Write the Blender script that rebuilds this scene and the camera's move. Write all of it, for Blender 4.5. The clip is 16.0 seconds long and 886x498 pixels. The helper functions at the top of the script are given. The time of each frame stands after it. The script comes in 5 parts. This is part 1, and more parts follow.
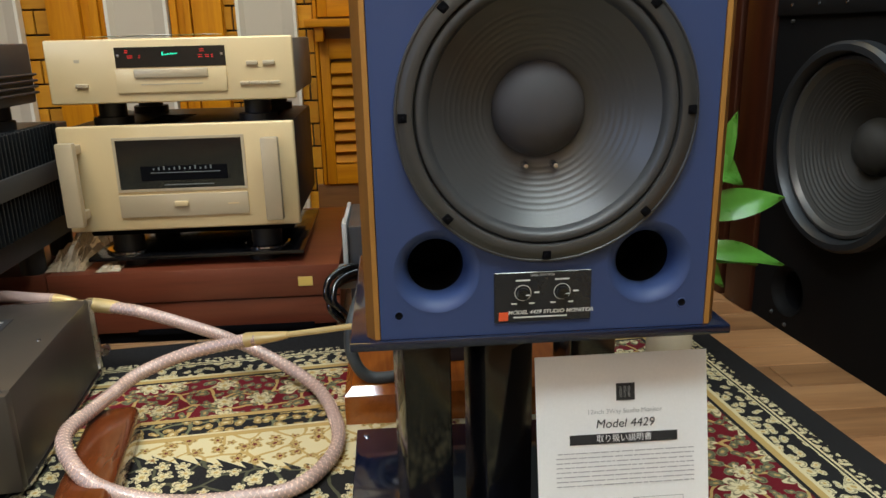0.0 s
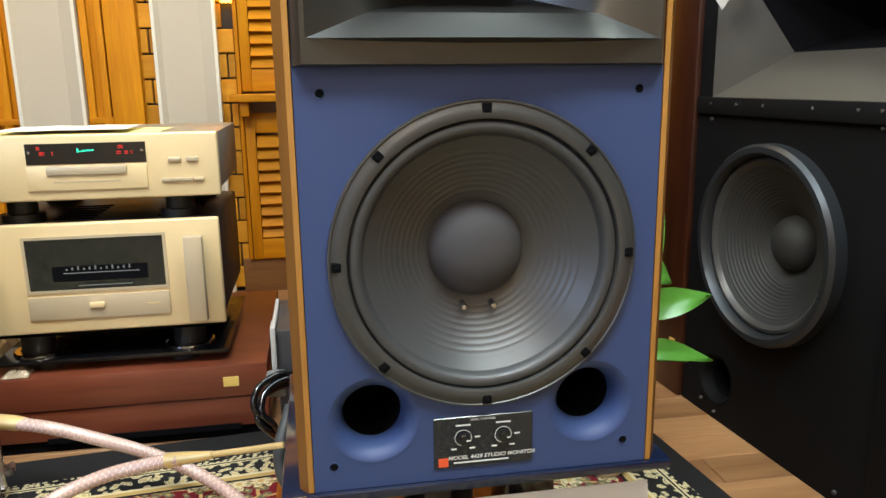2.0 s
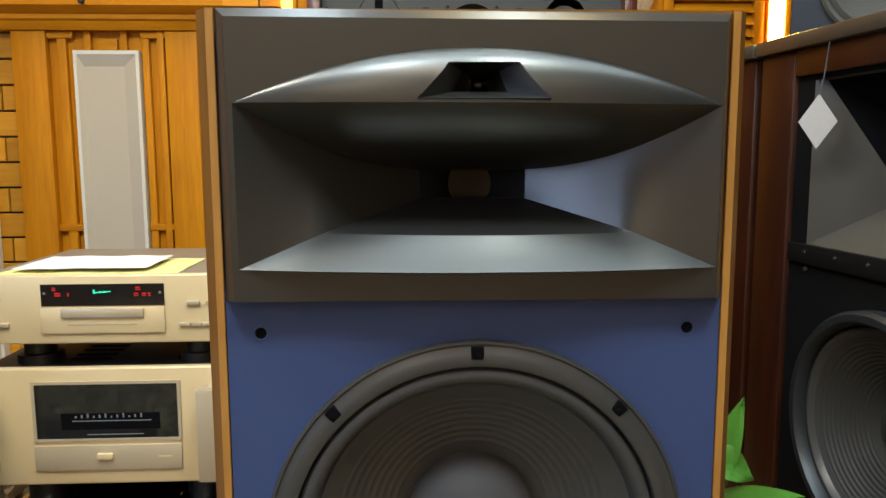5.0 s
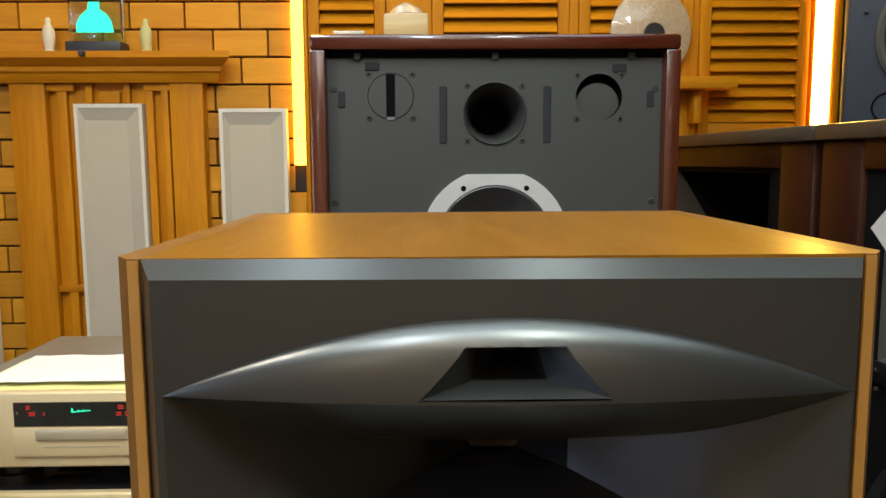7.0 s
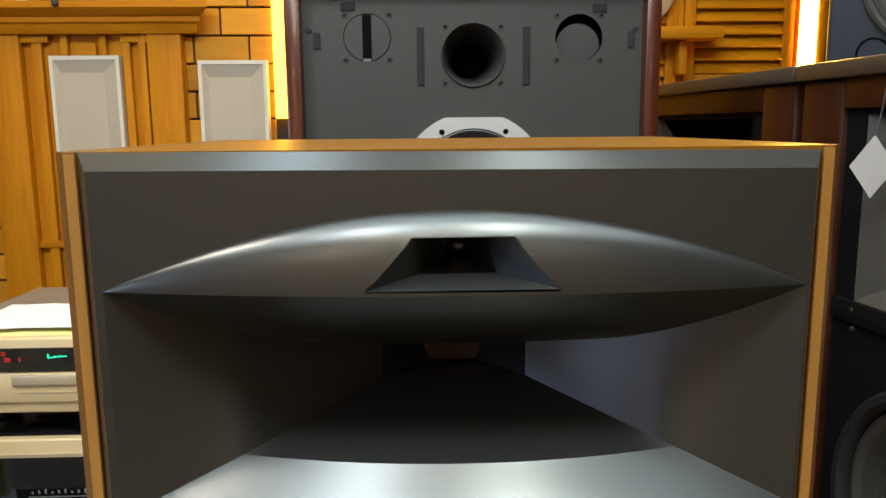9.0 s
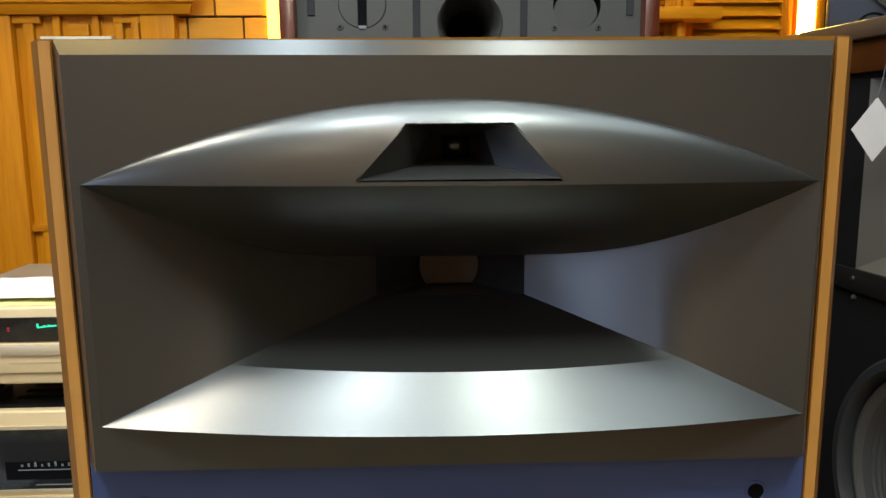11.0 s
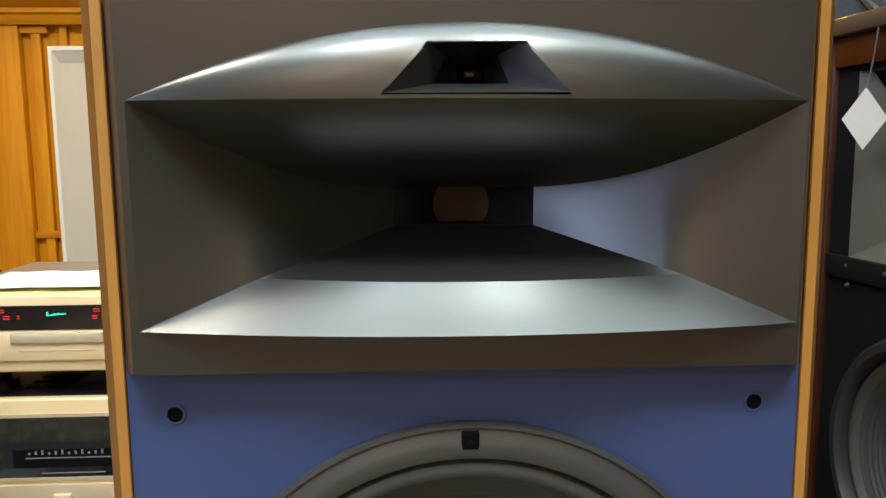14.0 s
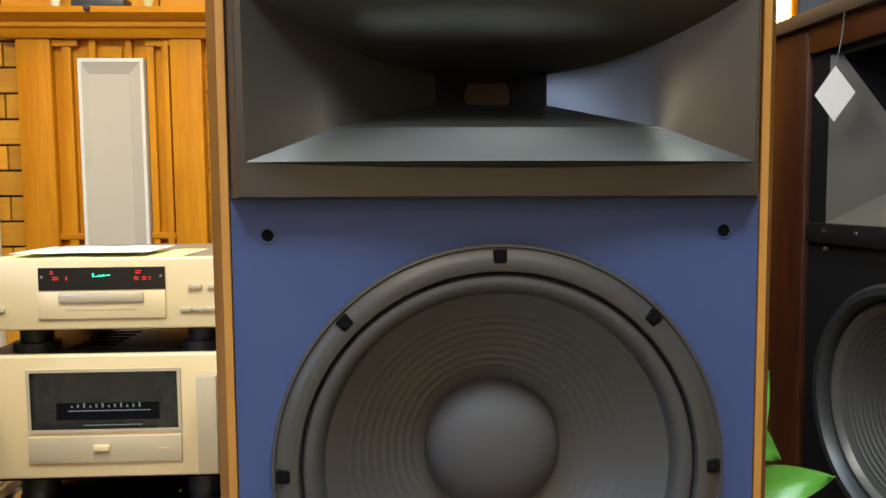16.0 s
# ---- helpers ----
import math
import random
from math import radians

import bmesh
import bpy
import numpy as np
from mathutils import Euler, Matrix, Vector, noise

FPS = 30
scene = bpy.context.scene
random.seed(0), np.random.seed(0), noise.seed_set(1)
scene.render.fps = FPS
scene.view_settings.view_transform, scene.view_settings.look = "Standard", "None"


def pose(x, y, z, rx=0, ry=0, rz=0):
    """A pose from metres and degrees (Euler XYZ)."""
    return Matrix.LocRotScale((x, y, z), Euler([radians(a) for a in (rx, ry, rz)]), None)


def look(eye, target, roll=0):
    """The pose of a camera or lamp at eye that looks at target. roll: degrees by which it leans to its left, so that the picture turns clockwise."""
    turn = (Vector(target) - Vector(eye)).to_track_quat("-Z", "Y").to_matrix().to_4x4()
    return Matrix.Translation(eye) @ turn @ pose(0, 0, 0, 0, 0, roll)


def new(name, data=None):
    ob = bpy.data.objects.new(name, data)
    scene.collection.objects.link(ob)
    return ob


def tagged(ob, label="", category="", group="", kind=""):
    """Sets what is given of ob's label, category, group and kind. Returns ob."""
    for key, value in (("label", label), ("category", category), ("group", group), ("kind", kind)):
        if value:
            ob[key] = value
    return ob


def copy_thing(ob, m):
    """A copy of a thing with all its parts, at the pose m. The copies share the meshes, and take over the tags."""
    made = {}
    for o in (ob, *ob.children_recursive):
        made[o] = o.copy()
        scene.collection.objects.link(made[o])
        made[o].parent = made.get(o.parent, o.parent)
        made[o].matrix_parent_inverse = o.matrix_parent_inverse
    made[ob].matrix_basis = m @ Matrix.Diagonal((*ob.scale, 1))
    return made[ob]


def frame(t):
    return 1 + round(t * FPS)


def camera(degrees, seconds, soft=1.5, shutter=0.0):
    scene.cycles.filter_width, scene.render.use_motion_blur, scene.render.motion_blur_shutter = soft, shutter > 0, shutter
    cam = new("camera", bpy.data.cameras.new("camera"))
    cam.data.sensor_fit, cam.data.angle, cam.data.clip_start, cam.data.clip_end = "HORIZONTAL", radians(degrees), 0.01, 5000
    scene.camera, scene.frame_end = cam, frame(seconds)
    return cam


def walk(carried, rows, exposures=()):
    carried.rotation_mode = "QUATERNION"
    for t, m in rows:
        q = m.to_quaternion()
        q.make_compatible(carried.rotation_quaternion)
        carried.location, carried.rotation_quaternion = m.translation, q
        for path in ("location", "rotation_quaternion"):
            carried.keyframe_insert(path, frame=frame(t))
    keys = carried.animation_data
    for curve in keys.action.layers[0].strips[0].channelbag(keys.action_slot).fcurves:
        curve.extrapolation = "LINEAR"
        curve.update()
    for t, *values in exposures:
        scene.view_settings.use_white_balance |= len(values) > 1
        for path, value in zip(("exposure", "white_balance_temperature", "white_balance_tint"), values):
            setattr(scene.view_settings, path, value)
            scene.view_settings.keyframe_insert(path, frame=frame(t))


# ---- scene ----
cam = camera(61.3, 16.0)
PATH = [
    (0, (-0.165, -0.777, 0.635), (-0.035, 1.142, 0.084), -1.4),
    (0.5, (-0.179, -0.761, 0.663), (0.039, 1.151, 0.121), -1.3),
    (1, (-0.178, -0.745, 0.693), (0.107, 1.165, 0.176), -1.2),
    (1.5, (-0.181, -0.731, 0.705), (0.14, 1.183, 0.22), -1.0),
    (2, (-0.167, -0.725, 0.732), (0.16, 1.198, 0.291), -0.8),
    (2.5, (-0.151, -0.697, 0.753), (0.157, 1.24, 0.357), -0.7),
    (3, (-0.125, -0.665, 0.771), (0.151, 1.284, 0.416), -0.7),
    (3.5, (-0.095, -0.634, 0.789), (0.138, 1.327, 0.471), -0.6),
    (3.7, (-0.086, -0.626, 0.8), (0.125, 1.339, 0.491), -0.7),
    (5.8, (-0.045, -0.452, 0.889), (0.01, 1.535, 0.672), -0.2),
    (6, (-0.046, -0.426, 0.903), (0.005, 1.563, 0.692), -0.4),
    (6.5, (-0.036, -0.397, 0.954), (0.005, 1.591, 0.74), -0.4),
    (7, (-0.039, -0.375, 1.001), (0.0, 1.611, 0.768), -0.3),
    (7.5, (-0.027, -0.377, 1.025), (0.013, 1.606, 0.764), -0.3),
    (8, (-0.012, -0.377, 1.029), (0.034, 1.601, 0.736), -0.4),
    (8.5, (-0.015, -0.364, 1.004), (0.04, 1.61, 0.688), -0.4),
    (9, (-0.018, -0.371, 0.964), (0.044, 1.601, 0.64), -0.5),
    (9.2, (-0.022, -0.373, 0.952), (0.044, 1.6, 0.626), -0.4),
    (11.3, (-0.015, -0.361, 0.905), (0.057, 1.611, 0.581), -0.5),
    (11.5, (-0.013, -0.363, 0.899), (0.06, 1.611, 0.586), -0.5),
    (12, (-0.012, -0.362, 0.889), (0.063, 1.612, 0.576), -0.5),
    (12.5, (-0.012, -0.361, 0.886), (0.065, 1.613, 0.575), -0.5),
    (13, (-0.023, -0.364, 0.879), (0.054, 1.611, 0.574), -0.5),
    (13.5, (-0.033, -0.365, 0.869), (0.043, 1.612, 0.578), -0.5),
    (14, (-0.03, -0.395, 0.861), (0.052, 1.586, 0.601), -0.5),
    (14.5, (-0.034, -0.434, 0.833), (0.051, 1.553, 0.62), -0.5),
    (15, (-0.033, -0.458, 0.802), (0.052, 1.533, 0.63), -0.5),
    (15.5, (-0.044, -0.481, 0.775), (0.043, 1.511, 0.618), -0.5),
    (16, (-0.062, -0.517, 0.75), (0.027, 1.475, 0.597), -0.5),
]
EXPOSURES = [(0.0, 0.82), (0.5, 0.95), (1.0, 1.15), (2.0, 1.48), (3.0, 1.44), (3.5, 1.08), (6.0, 1.0), (7.0, 0.78), (8.5, 0.82), (9.2, 0.90), (11.5, 1.18), (13.0, 1.26), (14.0, 1.34), (15.5, 1.42), (16.0, 1.44)]
walk(cam, [(t, look(eye, target, roll)) for t, eye, target, roll in PATH], EXPOSURES)

# ---- world, lights, exposure ----
world = bpy.data.worlds.new("room_world")
world.use_nodes = True
world.node_tree.nodes["Background"].inputs[0].default_value = (0.9, 0.95, 1.0, 1)
world.node_tree.nodes["Background"].inputs[1].default_value = 0.02
scene.world = world


def area(name, eye, target, sx, sy, power, color):
    d = bpy.data.lights.new(name, "AREA")
    d.shape, d.size, d.size_y, d.energy, d.color = "RECTANGLE", sx, sy, power, color
    ob = new(name, d)
    ob.matrix_world = look(eye, target)
    return ob


WARM, AMBER = (1.0, 0.66, 0.15), (1.0, 0.64, 0.09)
area("ceiling_panel_light", (-0.05, -0.28, 2.38), (-0.05, -0.28, 0), 2.4, 1.1, 20, (0.74, 0.91, 1.0))
area("ceiling_lamp", (-0.36, -0.80, 2.37), (-0.36, -0.80, 0), 0.16, 0.40, 10, (0.80, 0.92, 1.0))
area("ceiling_lamp", (0.33, -0.80, 2.37), (0.33, -0.80, 0), 0.16, 0.40, 10, (0.88, 1.0, 0.96))
area("strip_light", (-0.34, 0.85, 2.375), (-0.34, 0.85, 0), 0.15, 1.1, 3.2, (0.74, 0.90, 1.0))
area("strip_light", (0.28, 0.85, 2.375), (0.28, 0.85, 0), 0.15, 1.1, 3.2, (0.80, 0.96, 1.0))
# Unseen warm fill, added in front for the baffle, woofer and horn brow.
area("ceiling_panel_light", (-0.20, -1.45, 2.38), (-0.20, -1.45, 0), 0.5, 0.5, 3.5, (1.0, 0.80, 0.52))
# Unseen fill lamps, added to brighten the south wall that the horn reflects.
area("front_downlight", (-0.9, -2.45, 2.37), (-0.9, -2.85, 0.8), 0.5, 0.3, 8, (1.0, 0.86, 0.66))
area("front_downlight", (0.9, -2.45, 2.37), (0.9, -2.85, 0.8), 0.5, 0.3, 4, (1.0, 0.86, 0.66))
# Unseen cool lamps on the left, added for the blue sheen in the horn.
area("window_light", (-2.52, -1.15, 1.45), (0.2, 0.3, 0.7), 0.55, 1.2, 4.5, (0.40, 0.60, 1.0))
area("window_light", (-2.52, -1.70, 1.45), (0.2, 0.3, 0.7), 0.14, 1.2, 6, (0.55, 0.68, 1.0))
area("wall_downlight", (-1.0, 1.36, 2.34), (-0.96, 1.92, 0.7), 0.5, 0.3, 3.6, WARM)
area("wall_downlight", (0.31, 1.47, 2.34), (0.35, 1.92, 0.9), 0.6, 0.3, 2.8, AMBER)
# Unseen fill lamp, added to brighten the component fronts on the racks.
area("rack_downlight", (-1.05, -0.15, 2.34), (-0.66, 0.75, 0.4), 0.25, 0.25, 9, (1.0, 0.91, 0.76))


# ---- materials ----
def nodes_of(name):
    m = bpy.data.materials.new(name)
    m.use_nodes = True
    nt = m.node_tree
    return m, nt, nt.nodes["Principled BSDF"]


def node(nt, kind, **props):
    n = nt.nodes.new(kind)
    for k, v in props.items():
        if k == "operation":
            n.operation = v
        elif k == "blend_type":
            n.blend_type = v
        elif k == "feature":
            n.feature = v
        elif k == "data_type":
            n.data_type = v
    return n


def math_node(nt, op, a, b=0.0, c=0.0):
    n = node(nt, "ShaderNodeMath", operation=op)
    for i, v in enumerate((a, b, c)):
        if isinstance(v, (int, float)):
            n.inputs[i].default_value = v
        else:
            nt.links.new(v, n.inputs[i])
    return n.outputs[0]


def mix_node(nt, f, a, b, mode="MIX"):
    n = node(nt, "ShaderNodeMixRGB", blend_type=mode)
    for i, v in enumerate((f, a, b)):
        if isinstance(v, (int, float)):
            n.inputs[i].default_value = v
        elif isinstance(v, tuple):
            n.inputs[i].default_value = (*v[:3], 1)
        else:
            nt.links.new(v, n.inputs[i])
    return n.outputs[0]


def coords(nt, scale=(1, 1, 1), rot=(0, 0, 0), loc=(0, 0, 0)):
    tc = node(nt, "ShaderNodeTexCoord")
    mp = node(nt, "ShaderNodeMapping")
    mp.inputs["Scale"].default_value = scale
    mp.inputs["Rotation"].default_value = rot
    mp.inputs["Location"].default_value = loc
    nt.links.new(tc.outputs["Object"], mp.inputs["Vector"])
    return mp.outputs[0]


def noise_tex(nt, vec, scale, detail=3, rough=0.55, distort=0.0):
    n = node(nt, "ShaderNodeTexNoise")
    n.inputs["Scale"].default_value = scale
    n.inputs["Detail"].default_value = detail
    n.inputs["Roughness"].default_value = rough
    n.inputs["Distortion"].default_value = distort
    nt.links.new(vec, n.inputs["Vector"])
    return n.outputs[0]


def set_bump(nt, p, height, strength, dist):
    b = node(nt, "ShaderNodeBump")
    b.inputs["Strength"].default_value = strength
    b.inputs["Distance"].default_value = dist
    nt.links.new(height, b.inputs["Height"])
    nt.links.new(b.outputs[0], p.inputs["Normal"])


def plain(name, col, rough=0.5, metal=0.0, var=0.12, scale=14, fine=300, bump=0.15, dist=0.0004, coat=0.0, spec=0.5, rvar=0.16):
    """Painted, plastic or metal surface: stains at a large scale, grain at a fine one."""
    m, nt, p = nodes_of(name)
    v = coords(nt)
    big, small = noise_tex(nt, v, scale, 4), noise_tex(nt, v, fine, 2)
    lo, hi = tuple(c * (1 - var) for c in col), tuple(min(1, c * (1 + var)) for c in col)
    c = mix_node(nt, big, lo, hi)
    c = mix_node(nt, math_node(nt, "MULTIPLY", small, 0.25), c, tuple(c0 * 0.7 for c0 in col))
    nt.links.new(c, p.inputs["Base Color"])
    nt.links.new(math_node(nt, "MULTIPLY_ADD", big, rvar, rough - rvar / 2), p.inputs["Roughness"])
    p.inputs["Metallic"].default_value = metal
    p.inputs["Coat Weight"].default_value = coat
    p.inputs["Coat Roughness"].default_value = 0.08
    p.inputs["Specular IOR Level"].default_value = spec
    if bump:
        set_bump(nt, p, small, bump, dist)
    return m


def wood(name, dark, light, along="x", scale=1.0, rough=0.4, coat=0.0, vary=0.0, spec=0.5):
    """Wood with grain along one axis."""
    m, nt, p = nodes_of(name)
    s = {"x": (1.2, 14, 14), "y": (14, 1.2, 14), "z": (14, 14, 1.2)}[along]
    v = coords(nt, tuple(a * scale for a in s))
    if vary:
        oi = node(nt, "ShaderNodeObjectInfo")
        add = node(nt, "ShaderNodeVectorMath", operation="ADD")
        nt.links.new(v, add.inputs[0])
        sc = math_node(nt, "MULTIPLY", oi.outputs["Random"], 37.0)
        nt.links.new(sc, add.inputs[1])
        v = add.outputs[0]
    g1 = noise_tex(nt, v, 1.6, 5, 0.6, 0.9)
    g2 = noise_tex(nt, v, 9, 3, 0.6, 0.3)
    g3 = noise_tex(nt, coords(nt), 2.2, 2)
    f = math_node(nt, "ADD", math_node(nt, "MULTIPLY", g1, 0.65), math_node(nt, "MULTIPLY", g2, 0.35))
    r = node(nt, "ShaderNodeValToRGB")
    r.color_ramp.elements[0].position, r.color_ramp.elements[1].position = 0.32, 0.68
    r.color_ramp.elements[0].color, r.color_ramp.elements[1].color = (*dark, 1), (*light, 1)
    nt.links.new(f, r.inputs[0])
    c = mix_node(nt, math_node(nt, "MULTIPLY", g3, 0.35), r.outputs[0], tuple(x * 0.7 for x in dark))
    if vary:
        k = math_node(nt, "MULTIPLY_ADD", oi.outputs["Random"], vary, 1 - vary / 2)
        comb = node(nt, "ShaderNodeCombineXYZ")
        for i in range(3):
            nt.links.new(k, comb.inputs[i])
        c = mix_node(nt, 1.0, c, comb.outputs[0], "MULTIPLY")
    nt.links.new(c, p.inputs["Base Color"])
    nt.links.new(math_node(nt, "MULTIPLY_ADD", g2, 0.14, rough - 0.07), p.inputs["Roughness"])
    p.inputs["Specular IOR Level"].default_value = spec
    p.inputs["Coat Weight"].default_value = coat
    p.inputs["Coat Roughness"].default_value = 0.06
    set_bump(nt, p, g2, 0.12, 0.0006)
    return m


def glow(name, col, strength):
    m, nt, p = nodes_of(name)
    p.inputs["Base Color"].default_value = (*col, 1)
    p.inputs["Emission Color"].default_value = (*col, 1)
    p.inputs["Emission Strength"].default_value = strength
    return m


def clear(name, col=(1, 1, 1), rough=0.02):
    m, nt, p = nodes_of(name)
    p.inputs["Base Color"].default_value = (*col, 1)
    p.inputs["Roughness"].default_value = rough
    p.inputs["Transmission Weight"].default_value = 1.0
    p.inputs["IOR"].default_value = 1.45
    return m


def rug_material():
    """Oriental rug: concentric borders read off the distance to the edge, with leaf scrolls and flowers."""
    m, nt, p = nodes_of("oriental_rug_pile")
    tc = node(nt, "ShaderNodeTexCoord")
    sep = node(nt, "ShaderNodeSeparateXYZ")
    nt.links.new(tc.outputs["Object"], sep.inputs[0])
    u, v = sep.outputs[0], sep.outputs[1]
    du, dv = math_node(nt, "MULTIPLY", u, -1.0), math_node(nt, "MULTIPLY", v, -1.0)
    d = math_node(nt, "MINIMUM", du, dv)
    d = math_node(nt, "MINIMUM", d, math_node(nt, "MINIMUM", math_node(nt, "ADD", u, 2.6), math_node(nt, "ADD", v, 3.0)))
    vec = coords(nt)
    warp = node(nt, "ShaderNodeTexNoise")
    warp.inputs["Scale"].default_value = 22
    nt.links.new(vec, warp.inputs["Vector"])
    ws = node(nt, "ShaderNodeVectorMath", operation="SCALE")
    nt.links.new(warp.outputs[1], ws.inputs[0])
    ws.inputs["Scale"].default_value = 0.022
    wa = node(nt, "ShaderNodeVectorMath", operation="ADD")
    nt.links.new(vec, wa.inputs[0])
    nt.links.new(ws.outputs[0], wa.inputs[1])
    wv = wa.outputs[0]

    def flowers(scale, petals, size, src):
        vo = node(nt, "ShaderNodeTexVoronoi")
        vo.voronoi_dimensions = "2D"
        vo.inputs["Scale"].default_value = scale
        vo.inputs["Randomness"].default_value = 0.75
        nt.links.new(src, vo.inputs["Vector"])
        sub = node(nt, "ShaderNodeVectorMath", operation="SUBTRACT")
        nt.links.new(src, sub.inputs[0])
        nt.links.new(vo.outputs["Position"], sub.inputs[1])
        s2 = node(nt, "ShaderNodeSeparateXYZ")
        nt.links.new(sub.outputs[0], s2.inputs[0])
        ang = math_node(nt, "ARCTAN2", s2.outputs[1], s2.outputs[0])
        sc = node(nt, "ShaderNodeSeparateXYZ")
        nt.links.new(vo.outputs["Color"], sc.inputs[0])
        ang = math_node(nt, "ADD", ang, math_node(nt, "MULTIPLY", sc.outputs[0], 6.0))
        pet = math_node(nt, "ABSOLUTE", math_node(nt, "COSINE", math_node(nt, "MULTIPLY", ang, petals / 2)))
        edge = math_node(nt, "MULTIPLY_ADD", pet, size * 0.55, size * 0.45)
        edge = math_node(nt, "MULTIPLY", edge, math_node(nt, "MULTIPLY_ADD", sc.outputs[1], 0.5, 0.65))
        q = math_node(nt, "DIVIDE", vo.outputs["Distance"], edge)
        return q, sc.outputs[2]

    def stems(scale, width, src):
        vo = node(nt, "ShaderNodeTexVoronoi", feature="DISTANCE_TO_EDGE")
        vo.voronoi_dimensions = "2D"
        vo.inputs["Scale"].default_value = scale
        nt.links.new(src, vo.inputs["Vector"])
        return math_node(nt, "LESS_THAN", vo.outputs[0], width)

    BLACK, RED, GOLD, CREAM = (0.012, 0.013, 0.015), (0.17, 0.006, 0.016), (0.58, 0.39, 0.14), (0.78, 0.67, 0.40)
    SAGE, DKRED = (0.20, 0.20, 0.11), (0.16, 0.02, 0.02)
    big, bigid = flowers(13, 7, 0.40, wv)
    small, smid = flowers(30, 5, 0.42, wv)
    leaf, lid = flowers(42, 2, 0.50, wv)
    stem = stems(17, 0.045, wv)

    def motif(ground, q, width_in, fill, core):
        """Outlined flower on a ground."""
        c = mix_node(nt, math_node(nt, "LESS_THAN", q, 1.0), ground, fill)
        c = mix_node(nt, math_node(nt, "COMPARE", q, 0.72, 0.07), c, tuple(x * 0.35 for x in fill))
        c = mix_node(nt, math_node(nt, "LESS_THAN", q, 0.30), c, core)
        return c

    red = mix_node(nt, stem, RED, GOLD)
    red = motif(red, leaf, 0, SAGE, GOLD)
    red = motif(red, big, 0, CREAM, GOLD)
    dark = mix_node(nt, stem, BLACK, SAGE)
    dark = motif(dark, leaf, 0, GOLD, CREAM)
    band = motif(BLACK, leaf, 0, CREAM, GOLD)
    field = mix_node(nt, stem, CREAM, GOLD)
    field = motif(field, small, 0, GOLD, DKRED)
    med = mix_node(nt, stem, BLACK, (0.10, 0.10, 0.06))
    med = motif(med, small, 0, CREAM, GOLD)
    dots, _ = flowers(75, 2, 0.5, vec)
    rim = motif(BLACK, dots, 0, CREAM, CREAM)
    saw = math_node(nt, "MULTIPLY", math_node(nt, "PINGPONG", math_node(nt, "ADD", u, v), 0.012), 1.8)
    bd = math_node(nt, "ADD", math_node(nt, "ADD", dv, saw), math_node(nt, "MULTIPLY", math_node(nt, "ADD", u, 1.10), -0.30))
    inner = mix_node(nt, math_node(nt, "GREATER_THAN", bd, 0.400), field, med)
    c = BLACK
    for at, col in ((0.022, rim), (0.040, CREAM), (0.044, BLACK), (0.048, CREAM), (0.051, band), (0.100, CREAM), (0.107, GOLD), (0.119, BLACK),
                    (0.126, red), (0.275, GOLD), (0.286, BLACK), (0.289, dark), (0.335, CREAM), (0.340, GOLD), (0.352, inner)):
        c = mix_node(nt, math_node(nt, "GREATER_THAN", d, at), c, col)
    pile = noise_tex(nt, vec, 900, 2)
    wear = noise_tex(nt, vec, 5, 3)
    c = mix_node(nt, math_node(nt, "MULTIPLY", pile, 0.22), c, (0.03, 0.02, 0.02))
    c = mix_node(nt, math_node(nt, "MULTIPLY", wear, 0.06), c, (0.16, 0.13, 0.09))
    nt.links.new(c, p.inputs["Base Color"])
    p.inputs["Roughness"].default_value = 0.95
    p.inputs["Specular IOR Level"].default_value = 0.15
    set_bump(nt, p, pile, 0.6, 0.002)
    return m


